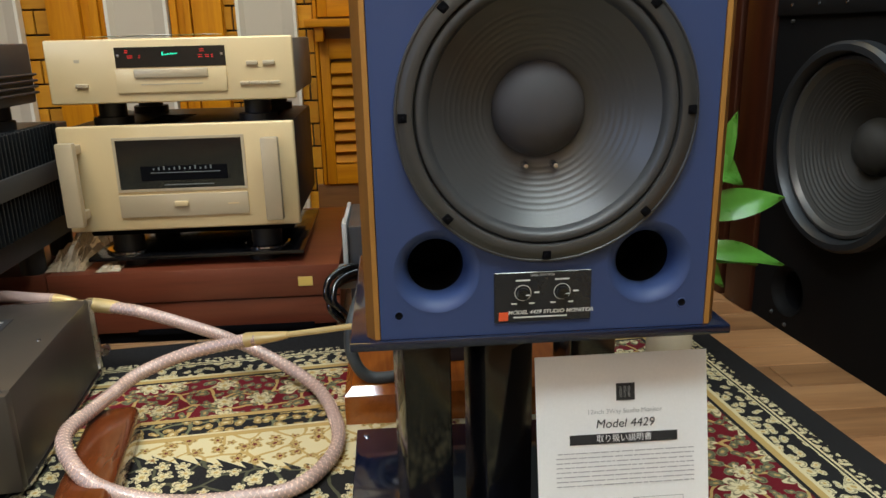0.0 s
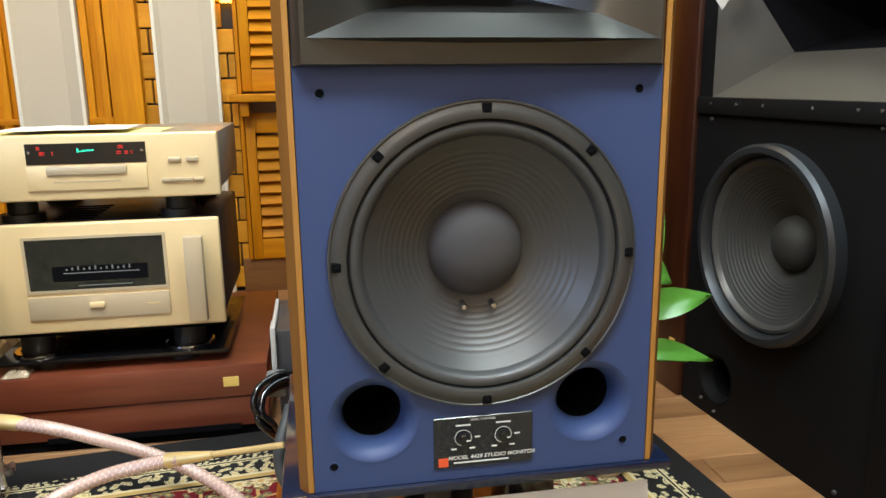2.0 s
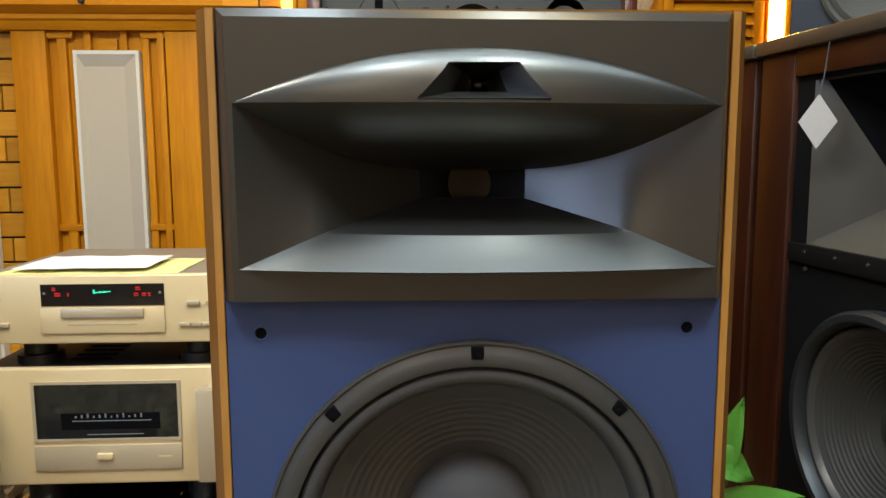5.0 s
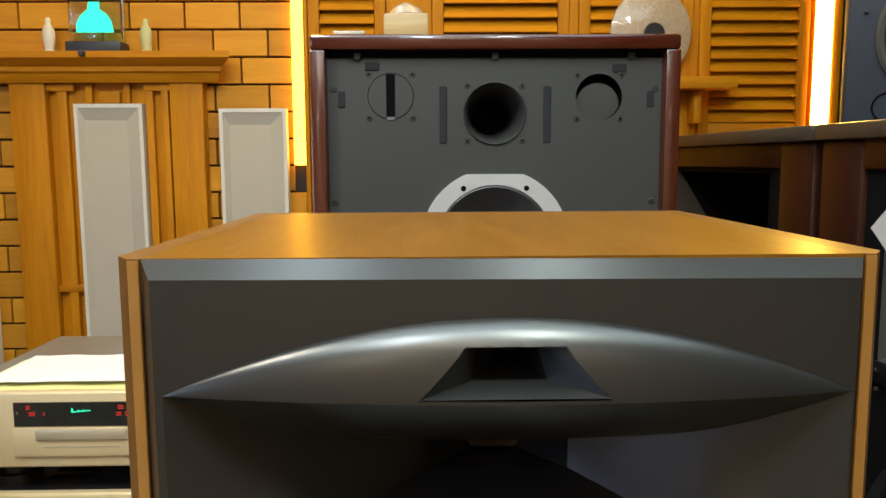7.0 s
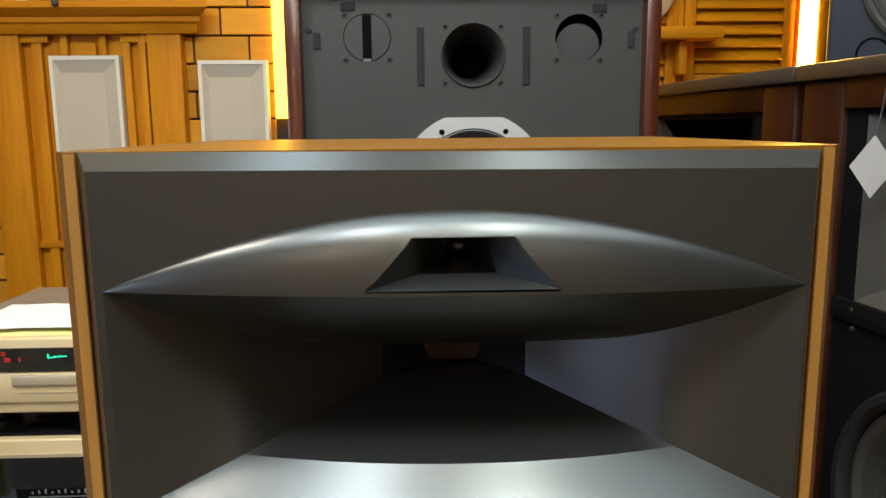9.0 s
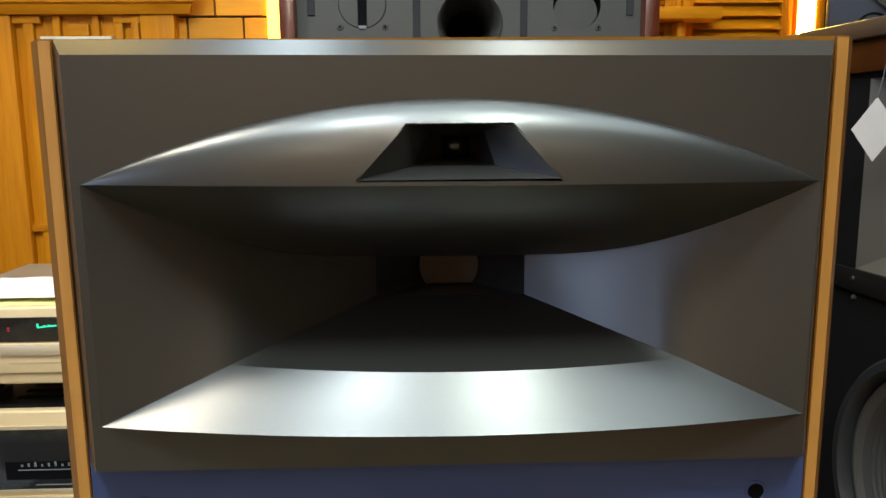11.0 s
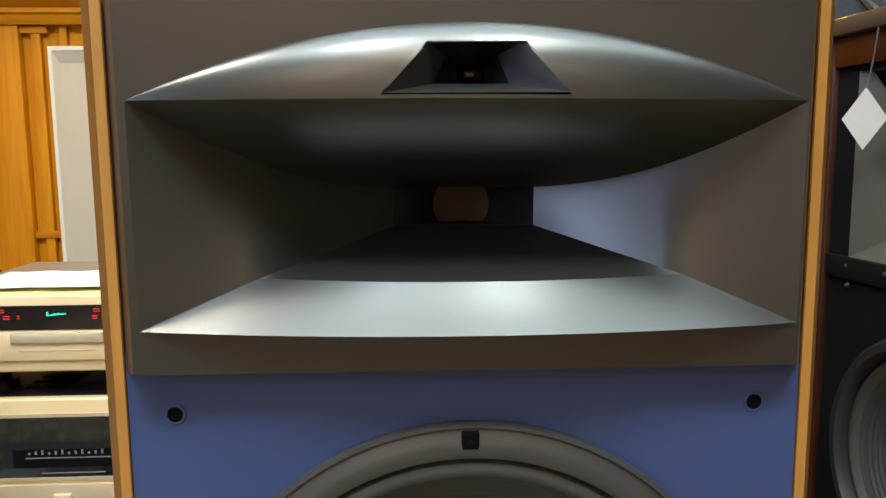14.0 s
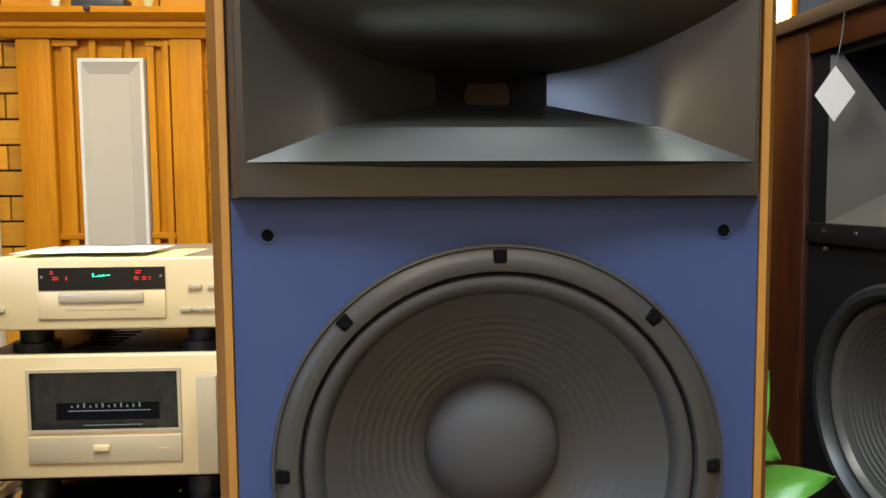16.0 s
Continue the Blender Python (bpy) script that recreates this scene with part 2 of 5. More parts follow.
MAT = {
    "blue": plain("blue_painted_baffle", (0.031, 0.055, 0.155), 0.55, var=0.06, scale=8, fine=700, bump=0.2, dist=0.0003),
    "blue_gloss": plain("dark_blue_lacquer", (0.006, 0.010, 0.028), 0.10, var=0.1, bump=0.02, coat=0.6),
    "horn": plain("dark_grey_satin_plastic", (0.084, 0.083, 0.078), 0.31, metal=0.80, var=0.04, scale=6, fine=900, bump=0.10, dist=0.00015, spec=0.6, rvar=0.02),
    "throat": plain("brown_fabric_screen", (0.075, 0.054, 0.040), 0.8, fine=1500),
    "walnut": wood("walnut_veneer", (0.165, 0.063, 0.004), (0.245, 0.102, 0.008), "y", 1.2, 0.34, 0.0, spec=0.3),
    "walnut_edge": wood("walnut_edge", (0.14, 0.055, 0.008), (0.24, 0.10, 0.016), "z", 1.2, 0.42, 0.1),
    "walnut_lit": wood("lit_veneer_edge", (0.30, 0.130, 0.022), (0.46, 0.22, 0.05), "z", 1.2, 0.42, 0.1),
    "rim": plain("grey_cast_rim", (0.066, 0.065, 0.064), 0.32, metal=0.35, var=0.1, fine=600),
    "cone": plain("black_paper_cone", (0.052, 0.052, 0.054), 0.38, var=0.12, scale=20, fine=900, bump=0.3, dist=0.0003, spec=0.6),
    "cap": plain("grey_felt_cap", (0.050, 0.047, 0.050), 0.75, var=0.1, scale=25, fine=1100, bump=0.3),
    "surround": plain("dark_foam_surround", (0.045, 0.046, 0.048), 0.42, fine=800),
    "black": plain("black_plastic", (0.012, 0.012, 0.013), 0.45),
    # Near-black for deep recesses; on most it holds their shade as colour.
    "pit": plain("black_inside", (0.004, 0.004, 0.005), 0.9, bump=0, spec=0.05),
    "gloss": plain("black_piano_lacquer", (0.005, 0.005, 0.006), 0.16, var=0.2, bump=0.01, coat=0.25),
    "steel": plain("polished_steel", (0.55, 0.55, 0.56), 0.25, metal=1.0),
    "chrome": plain("chrome", (0.75, 0.75, 0.76), 0.12, metal=1.0, bump=0.02),
    "plate": plain("smoked_acrylic", (0.014, 0.015, 0.020), 0.24, bump=0.03, coat=0.1),
    "gold_panel": plain("champagne_anodised", (0.73, 0.56, 0.31), 0.42, metal=0.25, var=0.05, scale=5, fine=1200, bump=0.08, dist=0.0002),
    "gold_dark": plain("champagne_shade", (0.52, 0.42, 0.28), 0.40, metal=0.3, var=0.05, fine=1200, bump=0.08, dist=0.0002),
    "glassblack": plain("dark_display_glass", (0.006, 0.007, 0.008), 0.06, bump=0.0, coat=0.8),
    "dim": plain("meter_scale_grey", (0.16, 0.17, 0.17), 0.5),
    "mahogany": wood("mahogany_stain", (0.115, 0.027, 0.013), (0.205, 0.054, 0.026), "x", 0.8, 0.34, 0.2),
    "block": wood("reddish_lacquered_block", (0.085, 0.018, 0.005), (0.19, 0.046, 0.010), "y", 0.9, 0.2, 0.5),
    "case": plain("champagne_grey_case", (0.30, 0.27, 0.22), 0.42, metal=0.4, var=0.05, fine=1000, bump=0.1),
    "mahogany_v": wood("mahogany_frame", (0.050, 0.009, 0.003), (0.105, 0.020, 0.007), "z", 0.8, 0.22, 0.35),
    "mahogany_x": wood("mahogany_top", (0.044, 0.008, 0.003), (0.095, 0.017, 0.006), "x", 0.8, 0.20, 0.4),
    "oldwood": wood("dark_walnut_side", (0.016, 0.0032, 0.0009), (0.048, 0.0098, 0.0024), "z", 1.0, 0.40, 0.1),
    "oldtop": wood("dark_oak_top", (0.040, 0.030, 0.021), (0.080, 0.060, 0.042), "y", 1.0, 0.35, 0.2),
    "plinth": wood("orange_lacquered_wood", (0.24, 0.058, 0.008), (0.42, 0.125, 0.018), "y", 0.9, 0.20, 0.5),
    "pine": wood("golden_pine", (0.44, 0.148, 0.003), (0.68, 0.280, 0.006), "z", 0.8, 0.55, 0.0, spec=0.15),
    "pine_x": wood("golden_pine_across", (0.44, 0.148, 0.003), (0.68, 0.280, 0.006), "x", 0.8, 0.55, 0.0, spec=0.15),
    "slat": wood("pine_slat", (0.46, 0.162, 0.003), (0.70, 0.285, 0.006), "x", 0.8, 0.50, 0.0, vary=0.25, spec=0.15),
    "brick": wood("tan_wood_brick", (0.48, 0.190, 0.010), (0.68, 0.325, 0.024), "x", 0.55, 0.55, 0.0, vary=0.45, spec=0.2),
    "pale_wood": wood("pale_pine_box", (0.42, 0.27, 0.10), (0.62, 0.43, 0.19), "x", 0.9, 0.45),
    "mortar": plain("black_joint", (0.020, 0.017, 0.014), 0.8),
    "plank": wood("brown_floorboard", (0.22, 0.098, 0.040), (0.47, 0.25, 0.112), "x", 0.7, 0.35, 0.2, vary=0.45),
    "base_wood": wood("brown_skirting", (0.14, 0.058, 0.018), (0.27, 0.122, 0.039), "x", 0.9, 0.4),
    "white": plain("white_painted_frame", (0.72, 0.68, 0.57), 0.5, var=0.04),
    "fabric": plain("grey_speaker_cloth", (0.52, 0.46, 0.36), 0.9, var=0.05, scale=6, fine=1400, bump=0.4),
    "grey": plain("grey_painted_baffle", (0.038, 0.038, 0.034), 0.55, var=0.07, scale=5, fine=500, bump=0.3),
    "velcro": plain("black_felt_strip", (0.018, 0.018, 0.02), 0.95, fine=1200, bump=0.5),
    "alu": plain("cast_aluminium", (0.62, 0.62, 0.60), 0.40, metal=0.4, var=0.06),
    "blackbaffle": plain("black_textured_baffle", (0.003, 0.003, 0.0035), 0.75, fine=450, bump=0.5, dist=0.0008, spec=0.15),
    "horn2": plain("dark_grey_horn", (0.055, 0.050, 0.042), 0.5, var=0.1, fine=500),
    "cone2": plain("dark_grey_cone", (0.025, 0.025, 0.024), 0.65, fine=700, bump=0.3),
    "rim2": plain("blue_grey_rim", (0.024, 0.027, 0.032), 0.4, metal=0.4),
    "heatsink": plain("blue_black_heatsink", (0.014, 0.017, 0.020), 0.42, metal=0.5),
    "darkcase": plain("dark_grey_case", (0.045, 0.046, 0.050), 0.45, metal=0.3),
    "bronze": plain("brown_grey_case", (0.085, 0.072, 0.062), 0.40, metal=0.5, var=0.06, fine=900),
    "cable": plain("clear_jacket_braid", (0.52, 0.37, 0.33), 0.25, var=0.2, scale=60, fine=420, bump=0.8, dist=0.001, coat=0.6),
    "braid": plain("copper_strand", (0.85, 0.58, 0.44), 0.3, metal=0.8),
    "goldtip": plain("gold_sleeve", (0.72, 0.54, 0.25), 0.35, metal=0.5),
    "rubber": plain("grey_rubber_cable", (0.045, 0.052, 0.055), 0.5),
    "paper": plain("white_paper", (0.80, 0.78, 0.76), 0.7, var=0.02, scale=5, bump=0.1),
    "tag": plain("grey_tag_paper", (0.40, 0.37, 0.35), 0.75, var=0.06, scale=30, bump=0.2),
    "yellow": plain("yellowed_paper", (0.80, 0.74, 0.30), 0.7, var=0.05),
    "ink": plain("black_ink", (0.02, 0.02, 0.022), 0.6, bump=0),
    "inkgrey": plain("grey_ink", (0.38, 0.37, 0.37), 0.6, bump=0),
    "whiteink": plain("white_print", (0.70, 0.70, 0.68), 0.5, bump=0),
    "orange": plain("orange_badge", (0.75, 0.10, 0.03), 0.4, bump=0.05),
    "label": plain("yellow_label", (0.70, 0.48, 0.12), 0.5),
    "leaf": plain("green_leaf", (0.085, 0.26, 0.035), 0.30, var=0.35, scale=30, fine=160, bump=0.3, dist=0.0008, coat=0.2),
    "stem": plain("leaf_stem", (0.12, 0.20, 0.05), 0.5),
    "cream": plain("cream_ceramic", (0.62, 0.54, 0.40), 0.25, var=0.08, coat=0.3),
    "plaster": plain("brown_papered_wall", (0.20, 0.14, 0.085), 0.85, var=0.06, scale=3, fine=120, bump=0.4),
    "cream_wall": plain("cream_bounce_wall", (0.62, 0.47, 0.32), 0.85, var=0.05, scale=3, fine=120, bump=0.3),
    "darkwall": plain("dark_brown_wall", (0.022, 0.015, 0.010), 0.85, var=0.08, scale=3, fine=120, bump=0.4),
    "ceil": plain("grey_ceiling", (0.38, 0.36, 0.33), 0.9, var=0.03, scale=2, fine=90),
    "bluegrey": plain("blue_grey_baffle", (0.022, 0.027, 0.040), 0.6, var=0.08),
    "film": plain("crinkled_clear_film", (0.50, 0.38, 0.25), 0.18, var=0.25, scale=70, fine=150, bump=1.0, dist=0.004, coat=0.8),
    "stone": plain("painted_figure", (0.68, 0.62, 0.50), 0.5, var=0.2, scale=40),
    "stone2": plain("pale_green_figure", (0.52, 0.52, 0.24), 0.45, var=0.1, scale=40),
    "red": plain("red_plastic", (0.55, 0.03, 0.02), 0.4),
    "led": glow("warm_led_strip", (1.0, 0.47, 0.035), 4.5),
    "ledhot": glow("white_led_strip", (1.0, 0.58, 0.09), 16.0),
    "teal": glow("teal_lit_glass", (0.02, 0.85, 0.50), 0.6),
    "greenlamp": glow("green_display_segment", (0.02, 0.75, 0.42), 0.3),
    "redlamp": glow("red_display_segment", (0.80, 0.02, 0.015), 0.045),
    "glass": clear("clear_glass"),
    "rug": rug_material(),
}


# ---- mesh helpers ----
def finish(bm, name, material, sharp=32):
    bmesh.ops.recalc_face_normals(bm, faces=bm.faces)
    lim = radians(sharp)
    for f in bm.faces:
        f.smooth = True
    for e in bm.edges:
        e.smooth = len(e.link_faces) == 2 and e.calc_face_angle(0.0) < lim
    me = bpy.data.meshes.new(name)
    bm.to_mesh(me)
    bm.free()
    me.materials.append(MAT[material])
    return me


def thing(name, base, label, category, group="", kind=""):
    ob = new(name)
    ob.empty_display_size = 0.02
    ob.location = base
    return tagged(ob, label, category, group, kind)


def part(name, bm, material, parent, label="", sharp=32):
    """One mesh object under a thing or a part, built in room coordinates."""
    me = bm if isinstance(bm, bpy.types.Mesh) else finish(bm, name, material, sharp)
    ob = new(name, me)
    ob.parent = parent
    if parent.parent is None:
        ob.matrix_parent_inverse = Matrix.Translation(-parent.location)
    if label:
        ob["label"] = label
    return ob


def solo(name, bm, material, label, category, kind="", group="", sharp=32):
    """A thing that is one mesh, with its origin at its base."""
    bm.verts.ensure_lookup_table()
    lo = [min(v.co[i] for v in bm.verts) for i in range(3)]
    hi = [max(v.co[i] for v in bm.verts) for i in range(3)]
    base = Vector(((lo[0] + hi[0]) / 2, (lo[1] + hi[1]) / 2, lo[2]))
    bmesh.ops.translate(bm, verts=bm.verts, vec=-base)
    ob = new(name, finish(bm, name, material, sharp))
    ob.location = base
    return tagged(ob, label, category, group, kind)


def box(x0, x1, y0, y1, z0, z1, bevel=0.0, seg=2, bm=None):
    bm2 = bmesh.new()
    bmesh.ops.create_cube(bm2, size=1)
    for v in bm2.verts:
        v.co = ((x0 + x1) / 2 + v.co.x * (x1 - x0), (y0 + y1) / 2 + v.co.y * (y1 - y0), (z0 + z1) / 2 + v.co.z * (z1 - z0))
    if bevel:
        bmesh.ops.bevel(bm2, geom=bm2.edges[:], offset=bevel, segments=seg, affect="EDGES", profile=0.5)
    if bm is None:
        return bm2
    me = bpy.data.meshes.new("tmp")
    bm2.to_mesh(me)
    bm2.free()
    bm.from_mesh(me)
    bpy.data.meshes.remove(me)
    return bm


def lathe(profile, centre, axis="y", seg=64, close=False, flip=1):
    """Turn a profile of (radius, height along the axis) about an axis through centre."""
    bm = bmesh.new()
    rings = []
    cx, cy, cz = centre
    for r, h in profile:
        ring = []
        if r < 1e-6:
            pts = [(0.0, 0.0)]
        else:
            pts = [(r * math.cos(2 * math.pi * i / seg), r * math.sin(2 * math.pi * i / seg)) for i in range(seg)]
        for a, b in pts:
            co = {"y": (cx + a, cy + h, cz + b), "z": (cx + a, cy + b, cz + h), "x": (cx + h, cy + a, cz + b)}[axis]
            ring.append(bm.verts.new(co))
        rings.append(ring)
    for p, q in zip(rings, rings[1:]):
        for i in range(seg):
            j = (i + 1) % seg
            vs = [p[i % len(p)], p[j % len(p)], q[j % len(q)], q[i % len(q)]]
            uniq = list(dict.fromkeys(vs))
            if len(uniq) > 2:
                bm.faces.new(uniq)
    return bm


def sheet(rows, bm=None, weld=True):
    """A surface through rows of points."""
    bm = bm or bmesh.new()
    vs = [[bm.verts.new(p) for p in row] for row in rows]
    for a, b in zip(vs, vs[1:]):
        for i in range(len(a) - 1):
            try:
                bm.faces.new((a[i], a[i + 1], b[i + 1], b[i]))
            except ValueError:
                pass
    return bm


def weld(bm, dist=0.0003):
    bmesh.ops.remove_doubles(bm, verts=bm.verts, dist=dist)
    return bm


def board(outer, holes, y0, y1):
    """An upright board facing -y: outline and holes in (x, z), thickness y0 to y1."""
    bm = bmesh.new()
    edges = []
    for loop in [outer] + holes:
        vs = [bm.verts.new((x, y0, z)) for x, z in loop]
        for a, b in zip(vs, vs[1:] + vs[:1]):
            edges.append(bm.edges.new((a, b)))
    bmesh.ops.triangle_fill(bm, use_beauty=True, use_dissolve=False, edges=edges)
    if y1 is not None:
        g = bmesh.ops.extrude_face_region(bm, geom=bm.faces[:])
        for v in g["geom"]:
            if isinstance(v, bmesh.types.BMVert):
                v.co.y = y1
    return bm


def ring_pts(cx, cz, r, n=48, r2=None):
    return [(cx + r * math.cos(2 * math.pi * i / n), cz + (r2 or r) * math.sin(2 * math.pi * i / n)) for i in range(n)]


def rect_pts(x0, x1, z0, z1):
    return [(x0, z0), (x1, z0), (x1, z1), (x0, z1)]


def spline(points, n=8):
    pts = [Vector(p) for p in points]
    pts = [2 * pts[0] - pts[1]] + pts + [2 * pts[-1] - pts[-2]]
    out = []
    for i in range(1, len(pts) - 2):
        a, b, c, d = pts[i - 1:i + 3]
        for k in range(n):
            t = k / n
            out.append(0.5 * ((2 * b) + (c - a) * t + (2 * a - 5 * b + 4 * c - d) * t * t + (3 * b - a - 3 * c + d) * t ** 3))
    out.append(pts[-2])
    return out


def tube(points, radius, seg=12, n=8, smooth=True, twist=0.0):
    """A round cable along points; radius may be a number or a function of the way 0..1."""
    path = spline(points, n) if smooth else [Vector(p) for p in points]
    bm = bmesh.new()
    rings, up = [], Vector((0.13, 0.21, 1)).normalized()
    for i, p in enumerate(path):
        t = (path[min(i + 1, len(path) - 1)] - path[max(i - 1, 0)]).normalized()
        up = (up - t * up.dot(t)).normalized()
        side = t.cross(up)
        w = i / (len(path) - 1)
        r = radius(w) if callable(radius) else radius
        rings.append([bm.verts.new(p + r * (math.cos(a) * up + math.sin(a) * side)) for a in (2 * math.pi * (k + twist * i) / seg for k in range(seg))])
    for a, b in zip(rings, rings[1:]):
        for k in range(seg):
            bm.faces.new((a[k], a[(k + 1) % seg], b[(k + 1) % seg], b[k]))
    bm.faces.new(rings[0])
    bm.faces.new(rings[-1])
    return bm


def lettering(body, x, y, z, size, material, parent, lean=0.0, align="CENTER", stretch=1.0, bold=0.0, shear=0.0):
    """Printed words on a face that looks to -y, leaning back by lean degrees."""
    cu = bpy.data.curves.new("words", "FONT")
    cu.body, cu.size, cu.align_x, cu.align_y, cu.offset, cu.shear = body, size, align, "CENTER", bold, shear
    tmp = new("words", cu)
    me = bpy.data.meshes.new_from_object(tmp.evaluated_get(bpy.context.evaluated_depsgraph_get()))
    bpy.data.objects.remove(tmp)
    me.transform(pose(x, y, z, 90 - lean) @ Matrix.Diagonal((stretch, 1, 1, 1)))
    me.materials.clear()
    me.materials.append(MAT[material])
    return part("lettering", me, material, parent)


# ---- the room ----
solo("floor", box(-2.6, 2.2, -3.0, 2.42, -0.06, -0.012), "base_wood", "brown wooden floor of the listening room", "floor", "structure")
floor = bpy.data.objects["floor"]
wall_north = solo("wall_north", box(-3.02, 2.54, 2.312, 2.42, -0.06, 2.60), "mortar", "wall of tan wooden bricks with black joints", "wall", "structure")
# Unseen wall, made cream to brighten the reflections in the horn.
solo("wall_south", box(-2.6, 2.2, -3.1, -3.0, -0.06, 2.5), "cream_wall", "unseen plain wall, coloured cream to bounce warm light at the horn", "wall", "structure")
# Unseen wall, darkened so that the horn's left inner side turns black.
solo("wall_east", box(2.2, 2.3, -3.1, 2.42, -0.06, 2.5), "darkwall", "unseen plain wall, coloured near black to darken reflections in the horn", "wall", "structure")
# The opening is added to go with the cool side lamps; no window is known.
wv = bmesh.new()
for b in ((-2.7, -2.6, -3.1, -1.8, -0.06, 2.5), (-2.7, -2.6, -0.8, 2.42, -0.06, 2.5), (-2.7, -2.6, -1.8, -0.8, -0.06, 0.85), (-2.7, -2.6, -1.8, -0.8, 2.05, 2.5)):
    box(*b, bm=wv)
solo("wall_west", wv, "plaster", "unseen brown papered wall with an opening added for the cool side lamps", "wall", "structure")
solo("ceiling", box(-2.7, 2.3, -3.1, 2.42, 2.42, 2.5), "ceil", "flat grey-white ceiling", "ceiling", "structure")
solo("baseboard", box(-0.50, 1.42, 2.285, 2.311, -0.012, 0.125, 0.004), "base_wood", "brown wooden skirting below the shutters", "baseboard", "structure")

RUG_Z = 0.008
rug = new("rug", finish(box(-2.63, 0.028, -3.03, 0.075, -0.008, 0, 0.002), "rug", "rug"))
rug.matrix_world = pose(0.458, 0.790, RUG_Z, 0, 0, 5.6)
tagged(rug, "black, red and cream oriental rug with flower borders", "rug", kind="structure")


# ---- the blue studio monitor ----
ZB, ZT = 0.309, 0.953
monitor = thing("studio_monitor", (0, 0.16, ZB), "blue-fronted studio monitor loudspeaker in walnut veneer on a stand", "loudspeaker")
U = [(-0.200, 0.336), (-0.200, 0.013), (-0.1905, 0.0), (-0.1845, 0.0), (-0.1845, 0.320), (0.1845, 0.320), (0.1845, 0.0), (0.1905, 0.0), (0.200, 0.013), (0.200, 0.336)]
bm = bmesh.new()
lo = [bm.verts.new((x, y, ZB)) for x, y in U]
hi = [bm.verts.new((x, y, ZT)) for x, y in U]
n = len(U)
for i in range(n):
    bm.faces.new((lo[i], lo[(i + 1) % n], hi[(i + 1) % n], hi[i]))
for q in ((0, 1, 2, 3), (0, 3, 4), (0, 4, 5, 9), (5, 6, 9), (6, 7, 8, 9)):
    bm.faces.new([hi[i] for i in q])
    bm.faces.new([lo[i] for i in q])
part("cabinet_shell", bm, "walnut_edge", monitor)
# Front edges overlaid in lighter veneer: the light they catch is painted in.
for ex in (-1, 1):
    part("edge_strip", box(min(ex * 0.1849, ex * 0.1903), max(ex * 0.1849, ex * 0.1903), -0.0008, 0.0002, ZB + 0.001, ZT - 0.001), "walnut_lit", monitor, "light veneer edge")
part("top_panel", box(-0.1843, 0.1843, 0.001, 0.3198, ZT - 0.018, ZT), "walnut", monitor, "walnut veneered top")
part("bottom_panel", box(-0.1843, 0.1843, 0.001, 0.3198, ZB, ZB + 0.012), "walnut_edge", monitor)
WZ = 0.554
baffle = part("baffle", board(rect_pts(-0.1838, 0.1838, ZB + 0.0005, 0.756), [ring_pts(0, WZ, 0.1535, 96), ring_pts(-0.1195, 0.386, 0.047, 48), ring_pts(0.1175, 0.386, 0.047, 48)], 0.0, 0.018), "blue", monitor, "matt blue front baffle")
for px in (-0.1195, 0.1175):
    port = part("bass_port", lathe([(0.0475, -0.0004), (0.0455, 0.0002), (0.042, 0.0022), (0.038, 0.0062), (0.0348, 0.012), (0.0325, 0.020), (0.0315, 0.030)], (px, 0, 0.386), seg=56), "blue", monitor, "round flared blue bass port")
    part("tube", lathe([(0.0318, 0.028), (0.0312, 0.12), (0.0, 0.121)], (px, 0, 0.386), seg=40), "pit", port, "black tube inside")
# woofer
woofer = part("woofer_rim", lathe([(0.1602, 0.002), (0.1602, -0.0050), (0.1594, -0.0066), (0.1578, -0.0068), (0.1568, -0.0056), (0.1548, -0.0060), (0.1515, -0.0080), (0.1475, -0.0090), (0.1430, -0.0088), (0.1412, -0.0080), (0.1404, -0.0062), (0.1400, 0.001), (0.138, 0.003)], (0, 0, WZ), seg=120), "rim", monitor, "dark grey cast rim of the bass driver")
part("surround", lathe([(0.1399, 0.001), (0.1393, -0.0026), (0.1373, -0.0052), (0.1340, -0.0064), (0.1305, -0.0058), (0.1275, -0.0032), (0.1255, 0.001), (0.1240, 0.005)], (0, 0, WZ), seg=120), "surround", woofer)
prof = []
for i in range(121):
    r = 0.1245 - (0.1245 - 0.049) * i / 120
    y = 0.0045 + (0.1245 - r) / 0.0755 * 0.046 + 0.006 * math.sin(math.pi * (0.1245 - r) / 0.0755)
    if 0.058 < r < 0.113:
        w = min(1, (r - 0.058) / 0.006, (0.113 - r) / 0.006)
        y -= 0.00036 * w * (0.5 + 0.5 * math.cos(2 * math.pi * (r - 0.058) / 0.0061)) ** 1.6
    prof.append((r, y))
part("cone", lathe(prof, (0, 0, WZ), seg=128), "cone", woofer, "ribbed black paper cone", 60)
part("dust_cap", lathe([(0.0525, 0.053), (0.0518, 0.047), (0.050, 0.041), (0.046, 0.0345), (0.040, 0.0285), (0.032, 0.0235), (0.022, 0.020), (0.011, 0.018), (0.0, 0.0175)], (0, 0, WZ), seg=72), "cap", woofer, "grey felt dust cap", 60)
for sx in (-0.0165, 0.0165):
    part("terminal", lathe([(0.0, 0.0290), (0.0026, 0.0295), (0.0038, 0.0325), (0.0030, 0.036), (0.0040, 0.040), (0.0040, 0.054)], (sx, 0, WZ - 0.0605), seg=16), "steel", woofer, "small steel lead terminal")
